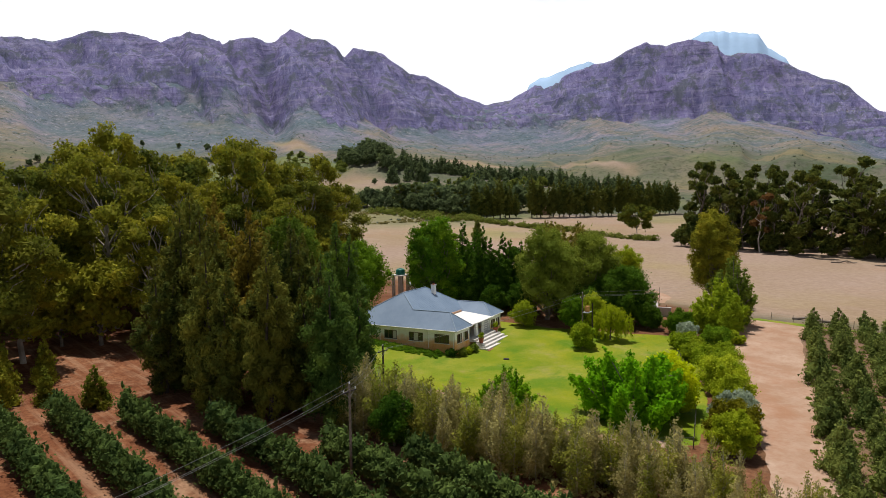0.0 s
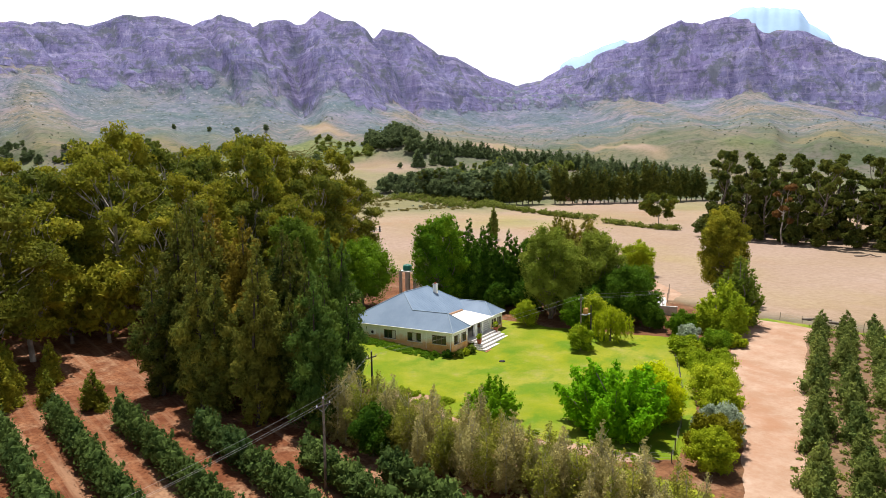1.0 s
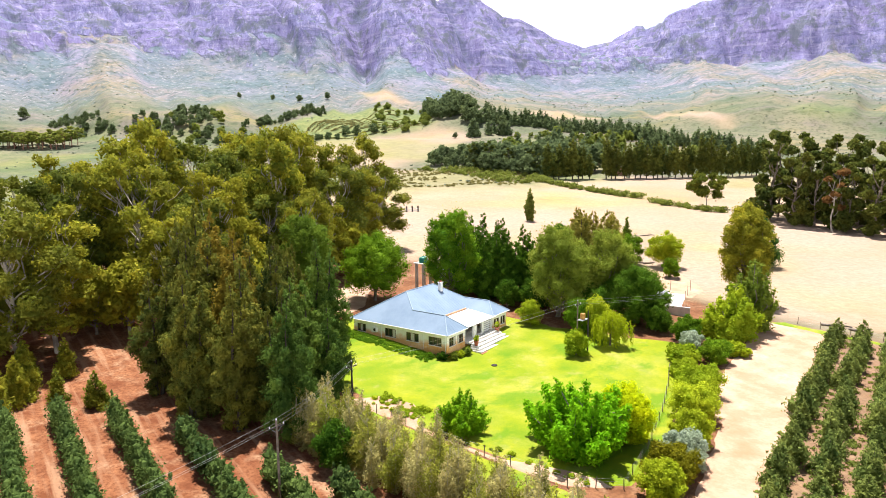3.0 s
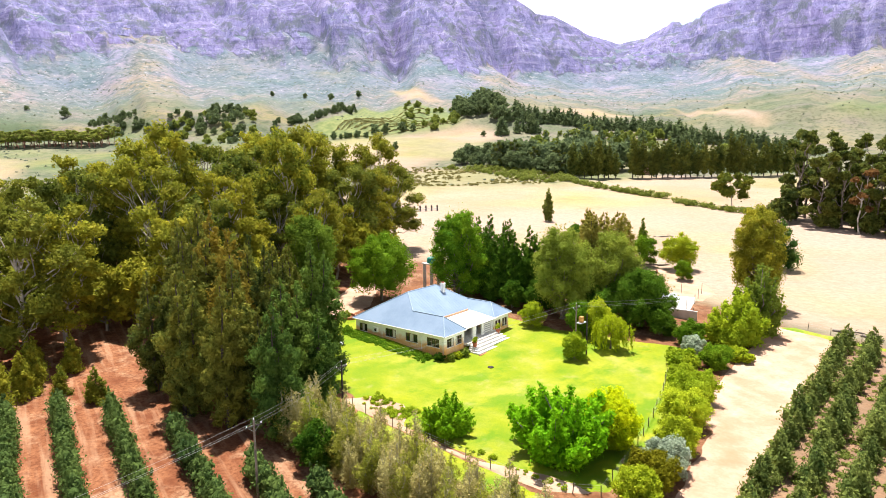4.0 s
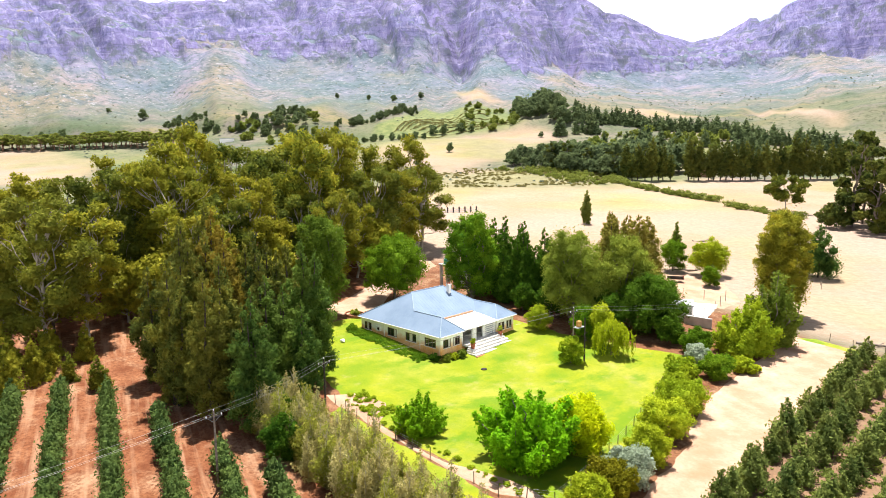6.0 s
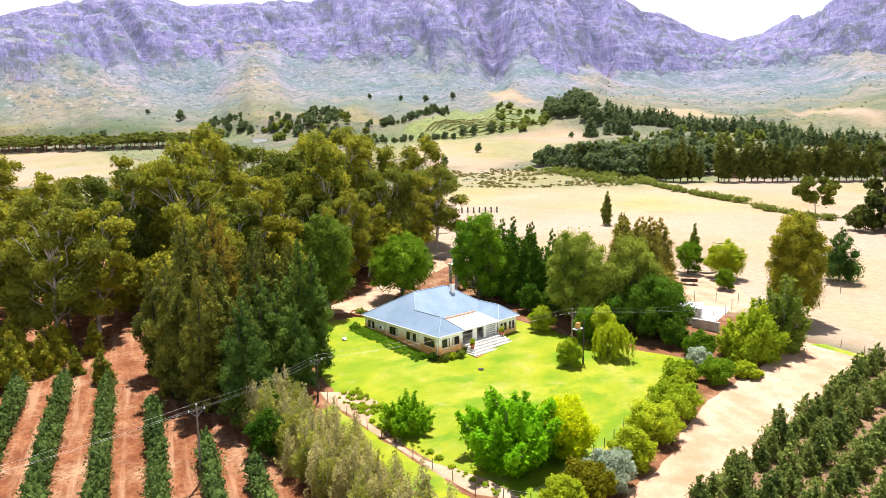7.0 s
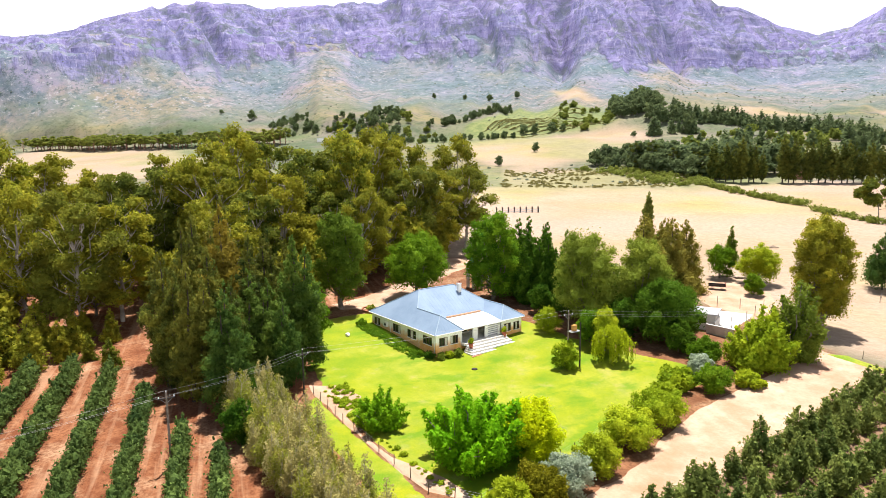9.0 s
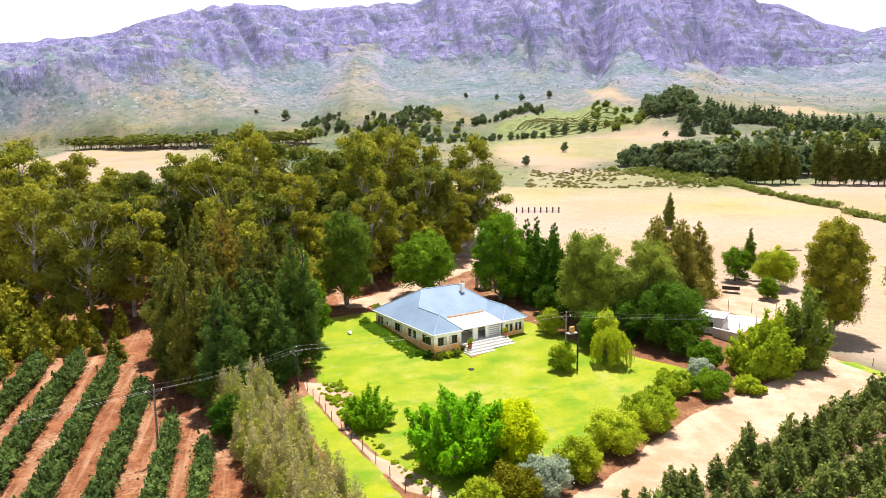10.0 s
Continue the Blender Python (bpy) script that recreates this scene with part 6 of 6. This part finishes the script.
cart()
for k, (x, y, L_, turn) in enumerate([(-8, 86.2, 4.5, 20), (-5.5, 88, 3.5, 60), (-23.6, 124, 6, 30), (44, 60, 5, 10), (48, 59, 4, -20), (58, 152, 8, 5), (46, 153, 7, 12)]):
    lg = tagged(new("log"), "fallen weathered tree log on the dry ground", "log", "logs")
    lg.location = (x, y, float(land(x, y)) + 0.2)
    lg.rotation_euler = (0, 0, radians(turn))
    r_ = np.random.default_rng(500 + k)
    tube_part("stem", [bent((-L_ / 2, 0, 0), (L_ / 2, 0, 0.1), 0.3, 0.14, r_, 6, 0.03), bent((L_ * 0.1, 0, 0.1), (L_ * 0.3, 0.9, 0.5), 0.12, 0.05, r_, 4)], MAT_BARK, lg, 7)


def tank_stand():
    root = tagged(new("tank_stand"), "teal water tank on tall grey concrete columns", "water tank")
    root.location = (-31.5, 29, float(land(-31.5, 29)))
    for x in (-1.1, 1.1):
        for y in (-1.1, 1.1):
            part("column", boxes((x - 0.28, x + 0.28, y - 0.28, y + 0.28, -0.3, 5.4), bevel=0.03), MAT_CONCRETE, root)
    part("platform", boxes((-1.6, 1.6, -1.6, 1.6, 5.403, 5.6), bevel=0.03), MAT_CONCRETE, root)
    tank = tube_part("tank", [[(0, 0, 5.61, 1.0), (0, 0, 6.6, 1.0), (0, 0, 6.85, 0.75), (0, 0, 6.95, 0.25)]], MAT_TANK, root, 18)
    tube_part("lid", [[(0, 0, 6.9, 0.3), (0, 0, 7.03, 0.3), (0, 0, 7.04, 0.02)]], MAT_TANK, tank, 12)


tank_stand()


def shed(name, label, x, y, turn, w, d, h, wall, roof, win=True, category="outbuilding"):
    root = tagged(new(name), label, category)
    root.location = (x, y, level(x, y))
    root.rotation_euler = (0, 0, radians(turn))
    part("wall", boxes((-w / 2, w / 2, -d / 2, d / 2, -1.5, h)), wall, root)
    part("roof", boxes((-w / 2 - 0.35, w / 2 + 0.35, -d / 2 - 0.35, d / 2 + 0.35, h + 0.003, h + 0.18), bevel=0.02), roof, root)
    if win:
        for k in range(2):
            wn = part("window", boxes((-w * 0.3 + k * w * 0.4, -w * 0.3 + k * w * 0.4 + 1.2, -d / 2 - 0.03, -d / 2 + 0.02, 1.1, 2.1)), MAT_GLASS, root)
            part("frame", boxes((-w * 0.3 + k * w * 0.4 - 0.08, -w * 0.3 + k * w * 0.4 + 1.28, -d / 2 - 0.05, -d / 2 - 0.001, 2.1, 2.2), (-w * 0.3 + k * w * 0.4 - 0.08, -w * 0.3 + k * w * 0.4 + 1.28, -d / 2 - 0.05, -d / 2 - 0.001, 1.0, 1.1)), MAT_WHITE, wn)
    return root


shed("outbuilding", "low cream outbuilding with a flat grey roof behind the house", -29, 36.5, 42, 9, 5, 3.0, MAT_WALL, MAT_SHEET)
shed("outbuilding", "pale outbuilding among the trees beyond the lawn", 12, 50, 30, 7, 5, 2.8, MAT_CONCRETE, MAT_SHEET)
shed("far_shed", "distant farm shed with a pale blue roof", -553, 195, 70, 13, 7, 3.0, MAT_WHITE, MAT_ROOF, False)
shed("far_shed", "small reddish farm building behind the windbreak", -126, 304, 30, 11, 8, 4.5, plain("pinkish_plaster", (0.52, 0.30, 0.22), 0.9), MAT_SHEET, False)

bed = tagged(new("brick_planter"), "low round red brick planter beside the drive", "planter")
bed.location = (-26.8, 1.2, float(land(-26.8, 1.2)))
ring = []
for k in range(28):
    a = k * 2 * math.pi / 28
    ring.append((2.4 * math.cos(a), 1.7 * math.sin(a)))
bm_brick = boxes((-0.24, 0.24, -0.12, 0.12, -0.2, 0.42), bevel=0.015)
brick_me = bpy.data.meshes.new("brick")
bm_brick.to_mesh(brick_me)
bm_brick.free()
brick_me.materials.append(MAT_BRICK)
for k, (x, y) in enumerate(ring):
    ob = new("brick", brick_me)
    ob.parent = bed
    nx, ny = ring[(k + 1) % 28]
    ob.location = ((x + nx) / 2, (y + ny) / 2, 0)
    ob.rotation_euler = (0, 0, math.atan2(ny - y, nx - x))
put(round_tree("flower_bush", "small plant in the brick planter", 340, 1.2, 2.4, LEAF_GREY, 0.0, 7, 500, 0.14, category="bush"), -26.8, 1.2)
st = tagged(new("garden_stone", mesh_of("garden_stone", *tubes([[(-0.5, 0, 0.0, 0.1), (-0.3, 0, 0.2, 0.32), (0.1, 0.05, 0.28, 0.38), (0.5, 0, 0.1, 0.12)]], 9), MAT_WHITE, True)), "pale rounded garden stone on the lawn", "stone")
st.location = (-14.9, -9.0, float(land(-14.9, -9)) + 0.05)
lid = tagged(new("drain_lid", mesh_of("drain_lid", *tubes([[(0, 0, 0, 0.5), (0, 0, 0.16, 0.46), (0, 0, 0.161, 0.02)]], 14), MAT_DARK)), "round dark drain lid set in the lawn", "drain lid")
lid.location = (8.2, 2.6, float(land(8.2, 2.6)) + 0.03)


# ---- the farthest summits ----
def summit(label, bearing, half, dist, el, seed, outline):
    rng = np.random.default_rng(seed)
    az = np.radians(np.linspace(bearing - half, bearing + half, 70))
    rr = np.linspace(dist - 500, dist, 14)
    A, R = np.meshgrid(az, rr, indexing="ij")
    f = (np.degrees(A) - bearing) / half
    crest = dist * math.tan(radians(el)) * np.interp(f, *zip(*outline)) + 22 * (fbm(np.degrees(A) * 1.1, 0 * A + seed, 4) - 0.5)
    Z = 40 + crest * ((R - dist + 500) / 500) ** 0.8 + 25 * fbm(A * 60, R / 90, 3) * (R < dist)
    X, Y = CX - np.sin(A) * R, CY + np.cos(A) * R
    n, m = X.shape
    i, j = np.meshgrid(np.arange(n - 1), np.arange(m - 1), indexing="ij")
    a = i * m + j
    me = mesh_of("summit", np.stack([X, Y, Z], -1).reshape(-1, 3), np.stack([a, a + 1, a + m + 1, a + m], -1).reshape(-1, 4), MAT_FAR_HAZE, True)
    return tagged(new("backdrop_summit", me), label, "mountain", kind="structure")


# the base colour carries the pale blue haze of the distance
MAT_FAR_HAZE = plain("far_haze_blue", (0.38, 0.54, 0.74), 1.0, vary=0.15, scale=0.004, fine=0.03, bump=0)
summit("distant summit behind the range, pale blue with painted haze", 10.3, 4.6, 3000, 12.3, 5, [(-1, 0.6), (-0.74, 0.79), (-0.48, 0.865), (-0.33, 0.945), (-0.07, 0.96), (0.2, 0.975), (0.33, 1.0), (0.52, 0.985), (0.7, 0.955), (1, 0.8)])
summit("distant ridge behind the pass, pale blue with painted haze", 21.5, 5.5, 3000, 10.6, 9, [(-1, 0.7), (0, 1.0), (0.33, 0.945), (0.62, 0.9), (0.87, 0.85), (1, 0.6)])
